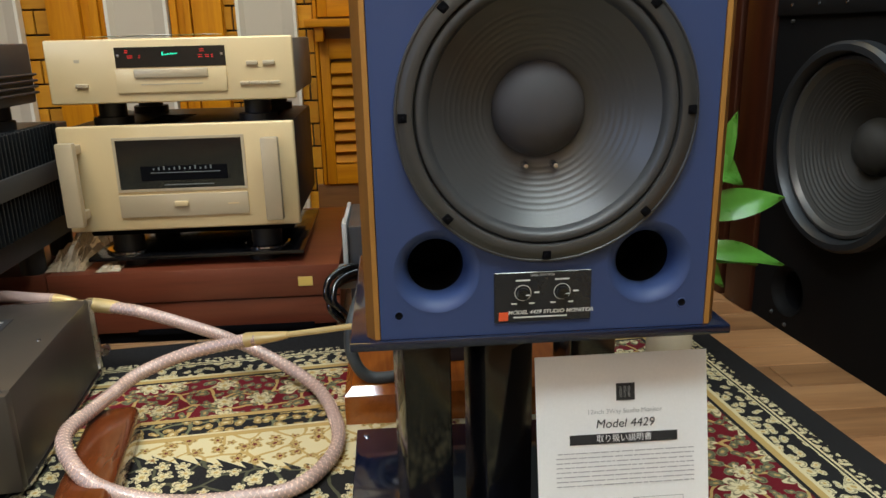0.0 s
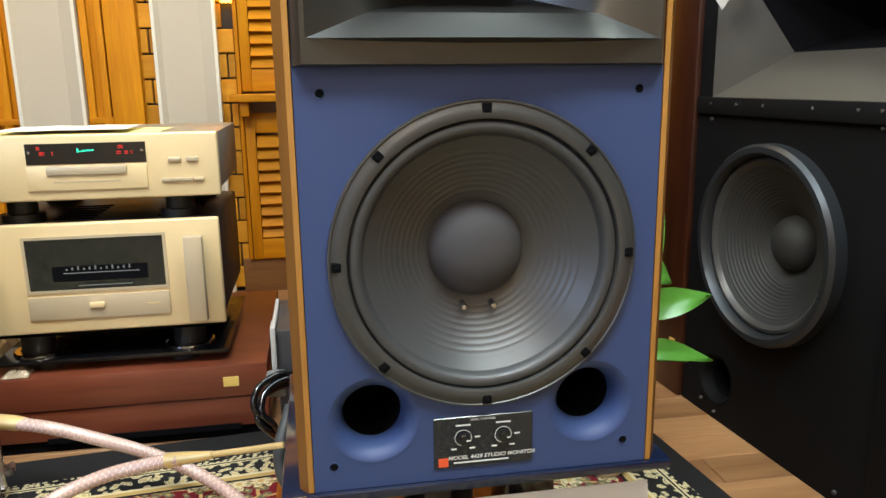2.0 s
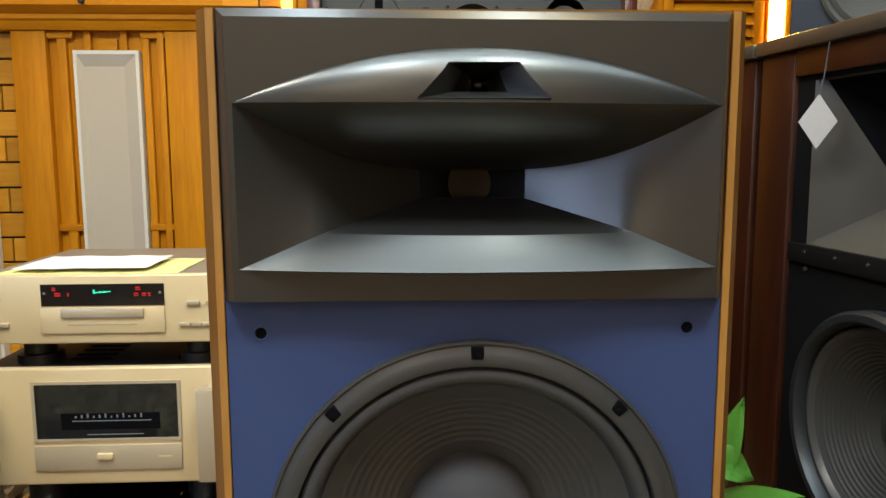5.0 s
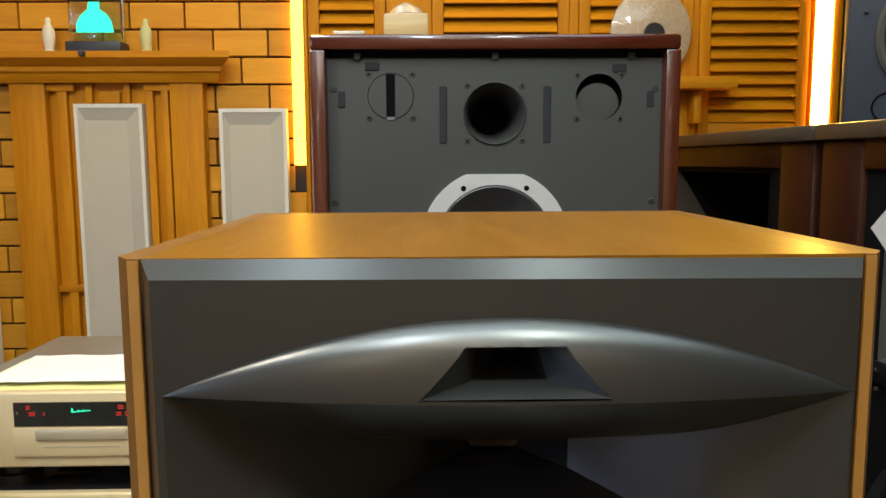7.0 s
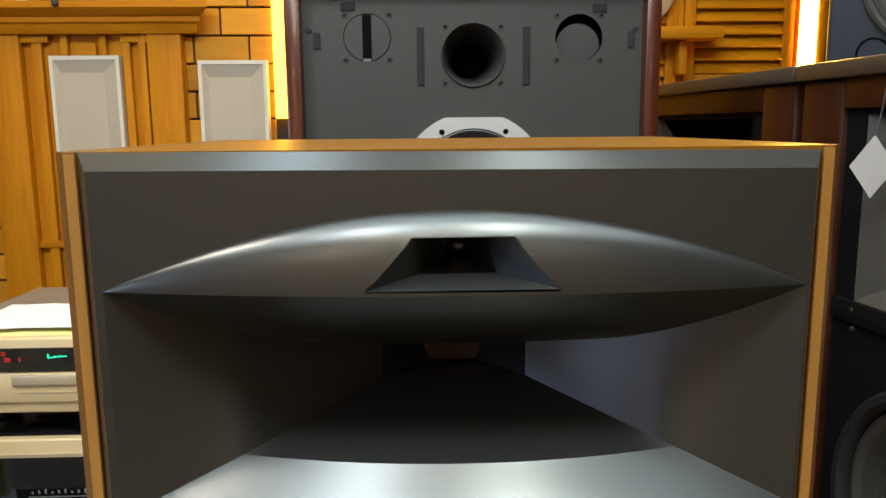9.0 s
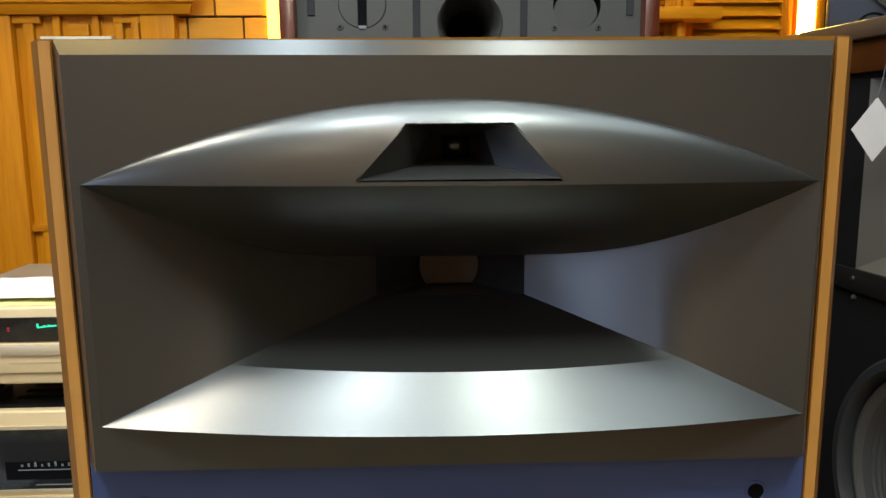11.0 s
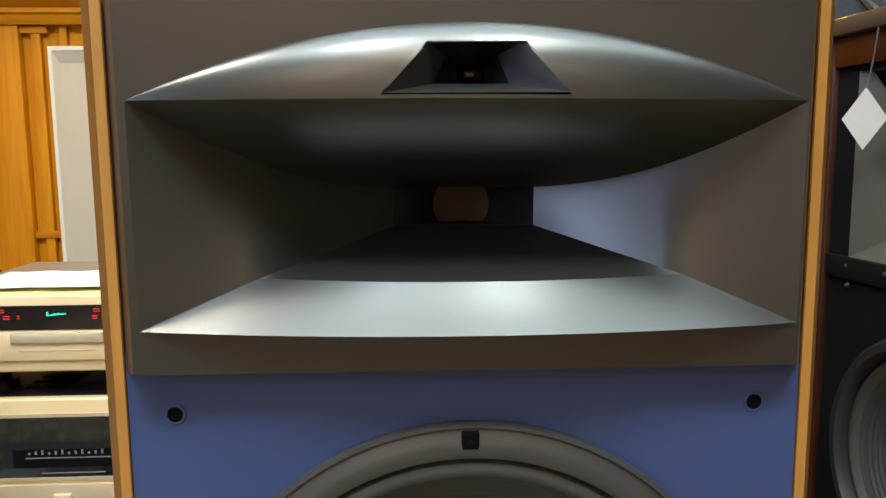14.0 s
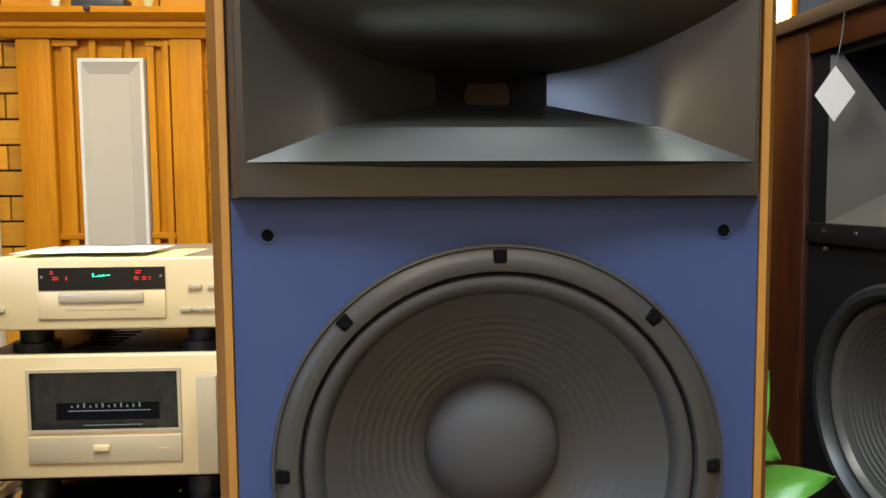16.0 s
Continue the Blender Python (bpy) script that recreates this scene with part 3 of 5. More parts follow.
for k in range(8):
    a = math.pi / 2 + k * math.pi / 4
    cx, cz = 0.1505 * math.cos(a), WZ + 0.1505 * math.sin(a)
    b = box(-0.0048, 0.0048, -0.0094, -0.004, -0.0042, 0.0056, 0.0008, 1)
    bmesh.ops.transform(b, verts=b.verts, matrix=Matrix.Translation((cx, 0, cz)) @ Matrix.Rotation(-(a - math.pi / 2), 4, "Y"))
    slot = part("screw_slot", b, "pit", woofer)
    part("screw", lathe([(0.0, -0.0104), (0.0018, -0.0102), (0.0024, -0.0096), (0.0024, -0.009)], (cx, 0, cz - 0.001), seg=12), "pit", woofer)
for gx, gz in ((-0.1592, 0.721), (0.1590, 0.721), (-0.1630, 0.337), (0.1570, 0.337)):
    sock = part("grille_socket", lathe([(0.0060, -0.0002), (0.0058, -0.0006), (0.0050, -0.0008), (0.0042, -0.0005), (0.0040, 0.002)], (gx, 0, gz), seg=24), "blue", monitor)
    part("socket_hole", lathe([(0.0043, -0.0006), (0.0038, -0.0004), (0.0, -0.0003)], (gx, 0, gz), seg=20), "pit", sock)

# horn block: a protruding face with the two flared mouths
YF, CX = -0.0150, 0.0020
LIP, HALF, ARC = 0.8868, 0.1725, 0.0385
X0, X1 = CX - HALF, CX + HALF


def arc_h(x):
    return ARC * max(0.0, 1 - ((x - CX) / HALF) ** 2)


def lip_y(x):
    return YF - 0.0185 * max(0.0, 1 - ((x - CX) / HALF) ** 2)


def low_y(x):
    return YF - 0.0190 * max(0.0, 1 - ((x - CX) / 0.172) ** 2)


def roof(w, t):
    """Upper wall of the large mouth: w across, t inwards."""
    x = X0 + (X1 - X0) * w
    p = lerp((x, lip_y(x), LIP), (S0 + (S1 - S0) * w, SY, SZ1), t)
    return (p[0], p[1], p[2] - 0.0105 * math.sin(math.pi * t) ** 0.9)


def lerp(a, b, t):
    return tuple(p + (q - p) * t for p, q in zip(a, b))


horn = bmesh.new()
xs = [X0 + (X1 - X0) * i / 60 for i in range(61)]
XL0, XL1 = CX - 0.172, CX + 0.172
xl = [XL0 + (XL1 - XL0) * i / 40 for i in range(41)]
mouth = [(x, LIP + arc_h(x)) for x in xs] + [(x, 0.7705 - 0.004 * max(0.0, 1 - ((x - CX) / 0.172) ** 2)) for x in reversed(xl)]
face = board(rect_pts(-0.1745, 0.1755, 0.7475, 0.9445), [mouth], YF, None)
me = bpy.data.meshes.new("tmp")
face.to_mesh(me)
face.free()
horn.from_mesh(me)
bpy.data.meshes.remove(me)
inner, outer = rect_pts(-0.1745, 0.1755, 0.7475, 0.9445), rect_pts(-0.1838, 0.1838, 0.7455, 0.9528)
for i in range(4):
    a, b = inner[i], inner[(i + 1) % 4]
    c, d = outer[(i + 1) % 4], outer[i]
    sheet([[(a[0], YF, a[1]), (b[0], YF, b[1])], [(d[0], 0.0005, d[1]), (c[0], 0.0005, c[1])]], horn)
    sheet([[(d[0], 0.0005, d[1]), (c[0], 0.0005, c[1])], [(d[0], 0.012, d[1]), (c[0], 0.012, c[1])]], horn)
# the bulging brow with the cut for the small mouth
TB, TT = 0.05, 0.70
TBX, TTX = (-0.0440, 0.0480), (-0.0215, 0.0262)


def brow(x, t):
    s = math.acos(min(1, max(0, t)))
    return (x, YF + (lip_y(x) - YF) * math.sin(s), LIP + arc_h(x) * t)


ts = [0, TB, 0.12, 0.22, 0.34, 0.46, 0.58, TT, 0.78, 0.86, 0.92, 0.96, 0.985, 1.0]


def cut(t):
    k = min(1, max(0, (t - TB) / (TT - TB)))
    return TBX[0] + (TTX[0] - TBX[0]) * k, TBX[1] + (TTX[1] - TBX[1]) * k


left, mid, right = [], [], []
for t in ts:
    a, b = cut(t)
    left.append([brow(X0 + (a - X0) * i / 26, t) for i in range(27)])
    mid.append([brow(a + (b - a) * i / 12, t) for i in range(13)])
    right.append([brow(b + (X1 - b) * i / 26, t) for i in range(27)])
sheet(left, horn)
sheet(right, horn)
sheet(mid[:2], horn)
sheet(mid[ts.index(TT):], horn)
# inside of the large mouth
S0, S1, SZ0, SZ1, SY = -0.0410, 0.0445, 0.8165, 0.8400, 0.060
K0, K1, KZ, KY = -0.1120, 0.1175, 0.7945, 0.0035


sheet([[roof(i / 60, k / 12) for i in range(61)] for k in range(13)], horn)
sheet([[(x, low_y(x), 0.7705) for x in xl], [(x, YF, 0.7705 - 0.004 * max(0.0, 1 - ((x - CX) / 0.172) ** 2)) for x in xl]], horn)
rows = []
for k in range(7):
    t = k / 6
    row = []
    for i in range(41):
        w = i / 40
        q = 1 - (2 * w - 1) ** 2
        m = (XL0 + (XL1 - XL0) * w, low_y(XL0 + (XL1 - XL0) * w), 0.7705)
        c = (K0 + (K1 - K0) * w, KY - 0.0150 * q, KZ - 0.0006 * q)
        p = lerp(m, c, t)
        row.append((p[0], p[1], p[2] - 0.0008 * q * math.sin(math.pi * t)))
    rows.append(row)
sheet(rows, horn)
sheet([[(K0 + (K1 - K0) * i / 40, KY - 0.0150 * (1 - (i / 20 - 1) ** 2), KZ - 0.0006 * (1 - (i / 20 - 1) ** 2)) for i in range(41)], [(S0 + (S1 - S0) * i / 40, SY, SZ0) for i in range(41)]], horn)
for sgn in (0, 1):
    top0, bot0 = ((X0, X1)[sgn], YF, LIP), ((XL0, XL1)[sgn], YF, 0.7705)
    kb = ((K0, K1)[sgn], KY, KZ)
    ts2 = (top0[0] - kb[0]) / (top0[0] - (S0, S1)[sgn])
    topS, botS = ((S0, S1)[sgn], SY, SZ1), ((S0, S1)[sgn], SY, SZ0)
    rows = []
    for k in range(7):
        rows.append([lerp(roof(sgn, ts2 * k / 6), lerp(bot0, kb, k / 6), j / 8) for j in range(9)])
    for k in range(1, 9):
        rows.append([lerp(roof(sgn, ts2 + (1 - ts2) * k / 8), lerp(kb, botS, k / 8), j / 8) for j in range(9)])
    sheet(rows, horn)
# seam to throat
TY, TC = 0.100, (0.0025, 0.8265)
loop0, loop1 = [], []
for k in range(32):
    a = 2 * math.pi * k / 32 + math.pi / 32
    ca, sa = math.cos(a), math.sin(a)
    loop1.append((TC[0] + 0.0185 * ca, TC[1] + max(-0.0118, min(0.0118, 0.0185 * sa))))
    loop0.append((max(S0, min(S1, TC[0] + 0.0600 * ca)), max(SZ0, min(SZ1, TC[1] + 0.0600 * sa))))
r0 = [(x, SY, z) for x, z in loop0]
r1 = [(x, TY, z) for x, z in loop1]
sheet([r0 + r0[:1], r1 + r1[:1]], horn)
weld(horn, 0.0004)


def on_crease(v):
    q = 1 - ((v.co.x - (K0 + K1) / 2) / (K1 - K0) * 2) ** 2
    return abs(v.co.z - KZ + 0.0006 * q) < 0.0003 and abs(v.co.y - KY + 0.0150 * q) < 0.0006


bmesh.ops.split_edges(horn, edges=[e for e in horn.edges if on_crease(e.verts[0]) and on_crease(e.verts[1])])
for v in horn.verts:
    v.co.z -= 0.0018 * (v.co.x + 0.172) / 0.344
    inside = abs(v.co.x) < 0.170 and 0.762 < v.co.z < 0.930
    ease = 1.0 if v.co.y < 0 else max(0.0, 1 - v.co.y / 0.030) if inside else 0.0
    v.co.y += 0.0015 * (v.co.x + 0.172) / 0.344 * ease
waveguide = part("horn", horn, "horn", monitor, "dark grey moulded horn with two flared mouths", 24)
part("throat_screen", board([(x, z) for x, z in loop1], [], TY - 0.002, None), "throat", waveguide, "brown screen in the throat")
# inside of the small mouth
tw = bmesh.new()
front = [mid[1][0], mid[1][-1], mid[ts.index(TT)][-1], mid[ts.index(TT)][0]]
midq = [(-0.0190, -0.018, 0.8940), (0.0190, -0.018, 0.8940), (0.0150, -0.004, 0.9095), (-0.0110, -0.004, 0.9095)]
inq = [(-0.0042, 0.016, 0.8965), (0.0092, 0.016, 0.8965), (0.0092, 0.016, 0.9070), (-0.0042, 0.016, 0.9070)]
sheet([front + front[:1], midq + midq[:1]], tw)
sheet([midq + midq[:1], inq + inq[:1]], tw)
tweeter = part("tweeter_mouth", weld(tw), "horn", waveguide, "small flared tweeter mouth", 10)
part("tweeter_throat", lathe([(0.0092, 0.015), (0.0062, 0.0135), (0.0052, 0.0145), (0.0040, 0.0152), (0.0, 0.013)], (0.0025, 0, 0.9018), seg=24), "gloss", waveguide)

# level control plate
plate = part("control_plate", box(-0.0570, 0.0520, -0.0022, 0.0005, 0.3235, 0.3820, 0.0008, 1), "plate", monitor, "smoked acrylic level control plate")
for kx in (-0.0250, 0.0190):
    kz = 0.3580
    part("dial_ring", board(ring_pts(kx, kz, 0.0094, 36), [ring_pts(kx, kz, 0.0087, 36)], -0.0026, None), "whiteink", plate)
    knob = part("knob", lathe([(0.0070, -0.002), (0.0070, -0.006), (0.0064, -0.0095), (0.0054, -0.0102), (0.0, -0.0104)], (kx, 0, kz), seg=28), "gloss", plate, "black rotary knob")
    part("pointer", box(kx + 0.002, kx + 0.0060, -0.0109, -0.0101, kz - 0.0004, kz + 0.0004), "whiteink", knob)
    for bx, bz, w in ((kx, kz + 0.0145, 0.016), (kx - 0.010, kz - 0.0125, 0.006), (kx + 0.010, kz - 0.0125, 0.006), (kx + 0.0155, kz, 0.006)):
        part("marking", box(bx - w / 2, bx + w / 2, -0.0026, -0.0018, bz - 0.0008, bz + 0.0008), "whiteink", plate)
part("badge", box(-0.0520, -0.0415, -0.0028, -0.0015, 0.3258, 0.3358), "orange", plate, "small orange badge")
lettering("LEVEL CONTROL", -0.0030, -0.0026, 0.3782, 0.0036, "whiteink", plate)
lettering("MODEL 4429 STUDIO MONITOR", 0.0065, -0.0026, 0.3350, 0.0062, "whiteink", plate, stretch=1.08, bold=0.00012, shear=0.2)
part("small_print", box(-0.0355, 0.0250, -0.0026, -0.0018, 0.3285, 0.3300), "whiteink", plate)

# ---- stand and the leaflet ----
stand = thing("speaker_stand", (0, 0.16, RUG_Z), "glossy black speaker stand with a dark blue top plate", "speaker stand")
part("top_plate", box(-0.219, 0.215, -0.006, 0.345, 0.2980, 0.3088, 0.002), "blue_gloss", stand, "dark blue lacquered top plate")
part("base_plate", box(-0.238, 0.238, -0.02, 0.318, RUG_Z, 0.0230, 0.003), "blue_gloss", stand, "dark blue lacquered base plate")
for px, py, a, w, dd in ((-0.137, 0.080, 14, 0.060, 0.056), (-0.042, 0.075, 24, 0.068, 0.056), (0.112, 0.245, 14, 0.074, 0.060)):
    b = box(-w / 2, w / 2, -dd / 2, dd / 2, 0.0229, 0.2981, 0.003)
    bmesh.ops.transform(b, verts=b.verts, matrix=pose(px, py, 0, 0, 0, a))
    part("post", b, "gloss", stand)
part("bolt", lathe([(0.0, 0.0018), (0.004, 0.0015), (0.005, 0)], (-0.222, 0.296, 0.023), "z", 14), "steel", stand)

PL = math.degrees(math.atan2(0.052, 0.240))
leaflet = thing("leaflet", (0.103, -0.01, 0.023), "white printed instruction sheet leaning against the stand", "leaflet")


def paper_y(z):
    return -0.018 + (z - 0.023) / 0.240 * 0.052


part("page", sheet([[(x, paper_y(z), z) for x in (-0.004 + 0.210 * i / 8 for i in range(9))] for z in (0.0233, 0.08, 0.14, 0.20, 0.2625)]), "paper", leaflet)
page = leaflet.children[0]
solid = page.modifiers.new("thick", "SOLIDIFY")
solid.thickness = 0.0008


def printed(x0, x1, z0, z1, m):
    y0, y1 = paper_y(z0) - 0.0011, paper_y(z1) - 0.0011
    part("print", sheet([[(x0, y0, z0), (x1, y0, z0)], [(x0, y1, z1), (x1, y1, z1)]]), m, page)


printed(0.0935, 0.1165, 0.2070, 0.2275, "ink")
for i, w in enumerate((0.0035, 0.0035, 0.0030)):
    printed(0.0975 + 0.0052 * i, 0.0975 + 0.0052 * i + w, 0.2105, 0.2240, "inkgrey")
lettering("12inch 3Way Studio Monitor", 0.1035, paper_y(0.194) - 0.0013, 0.1945, 0.0078, "inkgrey", page, lean=PL)
lettering("Model 4429", 0.1035, paper_y(0.180) - 0.0013, 0.1795, 0.0150, "ink", page, lean=PL, bold=0.0, shear=0.18)
printed(0.0355, 0.1680, 0.1560, 0.1680, "ink")
lettering("取り扱い説明書", 0.1020, paper_y(0.162) - 0.0016, 0.1620, 0.0098, "paper", page, lean=PL)
rnd = random.Random(4)
for i in range(8):
    z, x = 0.1460 - 0.0056 * i, 0.0185 + (0.0 if i else 0.002)
    while x < 0.186:
        w = rnd.uniform(0.003, 0.016)
        printed(x, min(x + w, 0.188), z - 0.0006, z + 0.0006, "inkgrey")
        x += w + rnd.uniform(0.0010, 0.0022)
for fx in (0.036, 0.112):
    for a in ((0, 0.062, 0.0885, 0.0892), (0, 0.062, 0.066, 0.0667), (0, 0.0006, 0.066, 0.089), (0.0614, 0.062, 0.066, 0.089), (0.006, 0.056, 0.0820, 0.0826), (0.006, 0.056, 0.0745, 0.0750)):
        printed(fx + a[0], fx + a[1], a[2], a[3], "inkgrey")

# ---- racks and gold components ----
RT = 0.168


def rack(x0, x1, y0, y1, label):
    r = thing("audio_rack", ((x0 + x1) / 2, (y0 + y1) / 2, 0), label, "rack", "low racks along the wall")
    part("upper_board", box(x0, x1, y0, y1, 0.098, RT, 0.003), "mahogany", r)
    part("lower_board", box(x0 + 0.002, x1 - 0.002, y0 + 0.006, y1, 0.030, 0.0950, 0.003), "mahogany", r)
    part("foot_frame", box(x0 + 0.02, x1 - 0.02, y0 + 0.018, y1 - 0.03, -0.0115, 0.0305), "pit", r)
    return r


r1 = rack(-0.912, -0.299, 0.775, 1.34, "low dark mahogany audio rack standing behind the rug")
part("label", box(-0.3885, -0.3575, 0.7725, 0.7755, 0.1225, 0.1425), "label", r1, "small yellow label")
part("slot", box(-0.74, -0.36, 0.7785, 0.7830, 0.024, 0.036), "pit", r1)
rack(-1.60, -0.917, 0.782, 1.36, "second low mahogany rack beside the first")

pl = solo("glass_shelf", box(-0.83, -0.375, 0.800, 1.20, 0.1875, 0.1955, 0.001), "gloss", "black glass shelf under the gold amplifier", "shelf")
for fx in (-0.74, -0.47):
    for fy in (0.86, 1.12):
        solo("spacer", lathe([(0.0, 0), (0.033, 0), (0.033, 0.0195), (0.0, 0.0195)], (fx, fy, RT), "z", 28), "black", "black round spacer under the glass shelf", "spacer", group="spacers under the shelf")


def champagne(name, x0, x1, z0, z1, label, case_m):
    t = thing(name, ((x0 + x1) / 2, 1.0, z0), label, "hi-fi")
    part("case", box(x0 + 0.010, x1 - 0.006, 0.8005, 1.19, z0 + 0.006, z1 - 0.004, 0.004), case_m, t)
    f = part("front_panel", box(x0, x1, 0.782, 0.800, z0, z1, 0.004, 3), "gold_panel", t, "champagne gold front panel")
    return t, f


amp, af = champagne("power_amplifier", -0.8475, -0.3740, 0.2580, 0.4760, "champagne gold power amplifier with meter window and two handles", "black")
for fx in (-0.76, -0.46):
    part("foot", lathe([(0.0, 0), (0.030, 0), (0.033, 0.010), (0.033, 0.0690), (0.0, 0.0690)], (fx, 0.86, 0.1955), "z", 28), "black", amp)
    part("foot", lathe([(0.0, 0), (0.030, 0), (0.033, 0.010), (0.033, 0.0690), (0.0, 0.0690)], (fx, 1.12, 0.1955), "z", 28), "black", amp)
# Added black block, standing in for the shade between amplifier and shelf.
part("chassis_base", box(-0.825, -0.395, 0.825, 1.185, 0.2380, 0.2640, 0.004), "pit", amp)
for fx in (-0.76, -0.46):
    part("foot_ring", lathe([(0.047, 0), (0.049, 0.002), (0.049, 0.006), (0.046, 0.008), (0.036, 0.008), (0.036, 0.0)], (fx, 0.86, 0.1955), "z", 36), "chrome", amp, "chrome ring round the foot")
win = part("meter_window", board(rect_pts(-0.7395, -0.4770, 0.3395, 0.4515), [rect_pts(-0.7340, -0.4825, 0.3450, 0.4460)], 0.7790, 0.7825), "gold_dark", amp)
part("glass", box(-0.7345, -0.4820, 0.7805, 0.7840, 0.3445, 0.4465), "glassblack", win, "dark meter glass")
part("meter_scale", box(-0.690, -0.515, 0.7795, 0.7807, 0.362, 0.392), "pit", win)
for i in range(12):
    part("scale_mark", box(-0.665 + 0.0105 * i, -0.662 + 0.0105 * i, 0.7786, 0.7797, 0.384, 0.3875 + 0.002 * (i % 3)), "dim", win)
part("scale_line", box(-0.67, -0.53, 0.7786, 0.7797, 0.3775, 0.3790), "dim", win)
part("scale_line", box(-0.645, -0.545, 0.7786, 0.7797, 0.3520, 0.3533), "dim", win)
sub = part("lower_panel", box(-0.7400, -0.4780, 0.7770, 0.7825, 0.2860, 0.3330, 0.0015), "gold_dark", amp)
part("power_button", box(-0.6275, -0.6000, 0.7700, 0.7775, 0.3080, 0.3190, 0.002), "gold_panel", sub)
part("model_mark", box(-0.520, -0.497, 0.7764, 0.7772, 0.3085, 0.3110), "gold_panel", sub)
for hx in (-0.812, -0.417):
    h = part("handle", box(hx - 0.0175, hx + 0.0165, 0.722, 0.742, 0.2820, 0.4500, 0.003), "gold_dark", amp, "gold bar handle")
    part("stay", box(hx - 0.010, hx + 0.010, 0.741, 0.7825, 0.290, 0.308, 0.002), "gold_dark", h)
    part("stay", box(hx - 0.010, hx + 0.010, 0.741, 0.7825, 0.424, 0.442, 0.002), "gold_dark", h)
for i in range(6):
    for gx in (-0.70, -0.50):
        part("vent_slot", box(gx, gx + 0.075, 0.85 + 0.032 * i, 0.862 + 0.032 * i, 0.4712, 0.4732), "pit", amp)

cdp, cf = champagne("disc_player", -0.8450, -0.3640, 0.5200, 0.6440, "champagne gold disc player with dark display", "case")
for fx in (-0.755, -0.455):
    for fy in (0.86, 1.12):
        part("foot", lathe([(0.0, 0), (0.040, 0), (0.040, 0.016), (0.028, 0.017), (0.028, 0.046), (0.0, 0.046)], (fx, fy, 0.4722), "z", 30), "black", cdp)
disp = part("display", box(-0.7100, -0.4965, 0.7795, 0.7830, 0.5890, 0.6280), "glassblack", cdp, "dark display with green and red segments")
tray = part("tray_door", box(-0.7120, -0.4970, 0.7770, 0.7825, 0.5400, 0.5870, 0.001), "gold_panel", cdp)
part("tray_lip", box(-0.6760, -0.5320, 0.7720, 0.7775, 0.5680, 0.5860, 0.003), "gold_dark", tray)
part("tray_line", box(-0.6650, -0.5450, 0.7763, 0.7772, 0.5545, 0.5570), "gold_dark", tray)
rnd = random.Random(2)
for i in range(9):
    part("lit_segment", box(-0.6190 + 0.0034 * i, -0.6163 + 0.0034 * i, 0.7785, 0.7797, 0.6110 + 0.0003 * i, 0.6130 + 0.0003 * i + (0.005 if i == 0 else 0.0014 if i in (3, 5) else 0)), "greenlamp", disp)
for x, w, z in ((-0.690, 0.006, 0.617), (-0.686, 0.010, 0.607), (-0.664, 0.003, 0.607), (-0.546, 0.009, 0.617), (-0.549, 0.008, 0.606), (-0.535, 0.007, 0.606), (-0.524, 0.004, 0.606)):
    for dz in (0.0, 0.0038):
        part("lit_segment", box(x, x + w, 0.7785, 0.7797, z + dz, z + dz + 0.0014), "redlamp", disp)
for x in (-0.7035, -0.5030):
    part("display_screw", lathe([(0.0, -0.003), (0.0028, -0.0025), (0.0028, 0.0)], (x, 0.7795, 0.612), "y", 12), "steel", disp)
for x0, x1, z in ((-0.7920, -0.7680, 0.5560), (-0.4570, -0.4340, 0.5925), (-0.4240, -0.4010, 0.5925)):
    part("button", box(x0, x1, 0.7760, 0.7825, z - 0.004, z + 0.004, 0.0015), "gold_dark", cdp)
for i in range(4):
    part("button", box(-0.4715 + 0.0198 * i, -0.4525 + 0.0198 * i, 0.7760, 0.7825, 0.5500, 0.5570, 0.0015), "gold_dark", cdp)
part("maker_mark", box(-0.790, -0.780, 0.7815, 0.7822, 0.600, 0.606), "gold_dark", cdp)
pm = bmesh.new()
rows = []
for j in range(9):
    rows.append([(-0.80 + 0.32 * i / 14, 0.80 + 0.20 * j / 8, 0.6425 + 0.003 * noise.noise((i * 0.35, j * 0.4, 3.0)) + 0.003) for i in range(15)])
sheet(rows, pm)
papers = solo("loose_paper", pm, "yellow", "yellowed sheet of paper lying on the disc player", "paper")
papers.location.z = 0.6402
pm = sheet([[(-0.78 + 0.24 * i / 10, 0.82 + 0.17 * j / 6, 0.0055 + 0.003 * noise.noise((i * 0.5, j * 0.5, 8.0))) for i in range(11)] for j in range(7)])
pp = solo("loose_paper", pm, "paper", "white sheet of paper lying on a yellowed one", "paper")
pp.location.z = 0.6480

# heat-sink amplifier and the case above it, on the second rack
hs = thing("heatsink_amplifier", (-1.10, 1.0, RT), "black power amplifier with finned heat sinks", "hi-fi")
part("body", box(-1.36, -0.905, 0.48, 0.985, 0.230, 0.4700, 0.003), "darkcase", hs)
part("front_panel", box(-1.37, -0.882, 0.462, 0.4795, 0.225, 0.4780, 0.004), "gold_panel", hs, "gold front panel")
for i in range(26):
    y = 0.490 + 0.0150 * i
    part("fin", box(-0.906, -0.880, y, y + 0.0045, 0.285, 0.478, 0.001, 1), "heatsink", hs)
part("rail", box(-0.8805, -0.872, 0.482, 0.885, 0.365, 0.405, 0.003), "darkcase", hs, "grey bar across the fins")
for fx, fy in ((-1.32, 0.81), (-0.95, 0.81), (-1.32, 0.96), (-0.95, 0.96)):
    part("foot", lathe([(0.0, 0), (0.026, 0), (0.026, 0.063), (0.0, 0.063)], (fx, fy, RT), "z", 20), "black", hs)
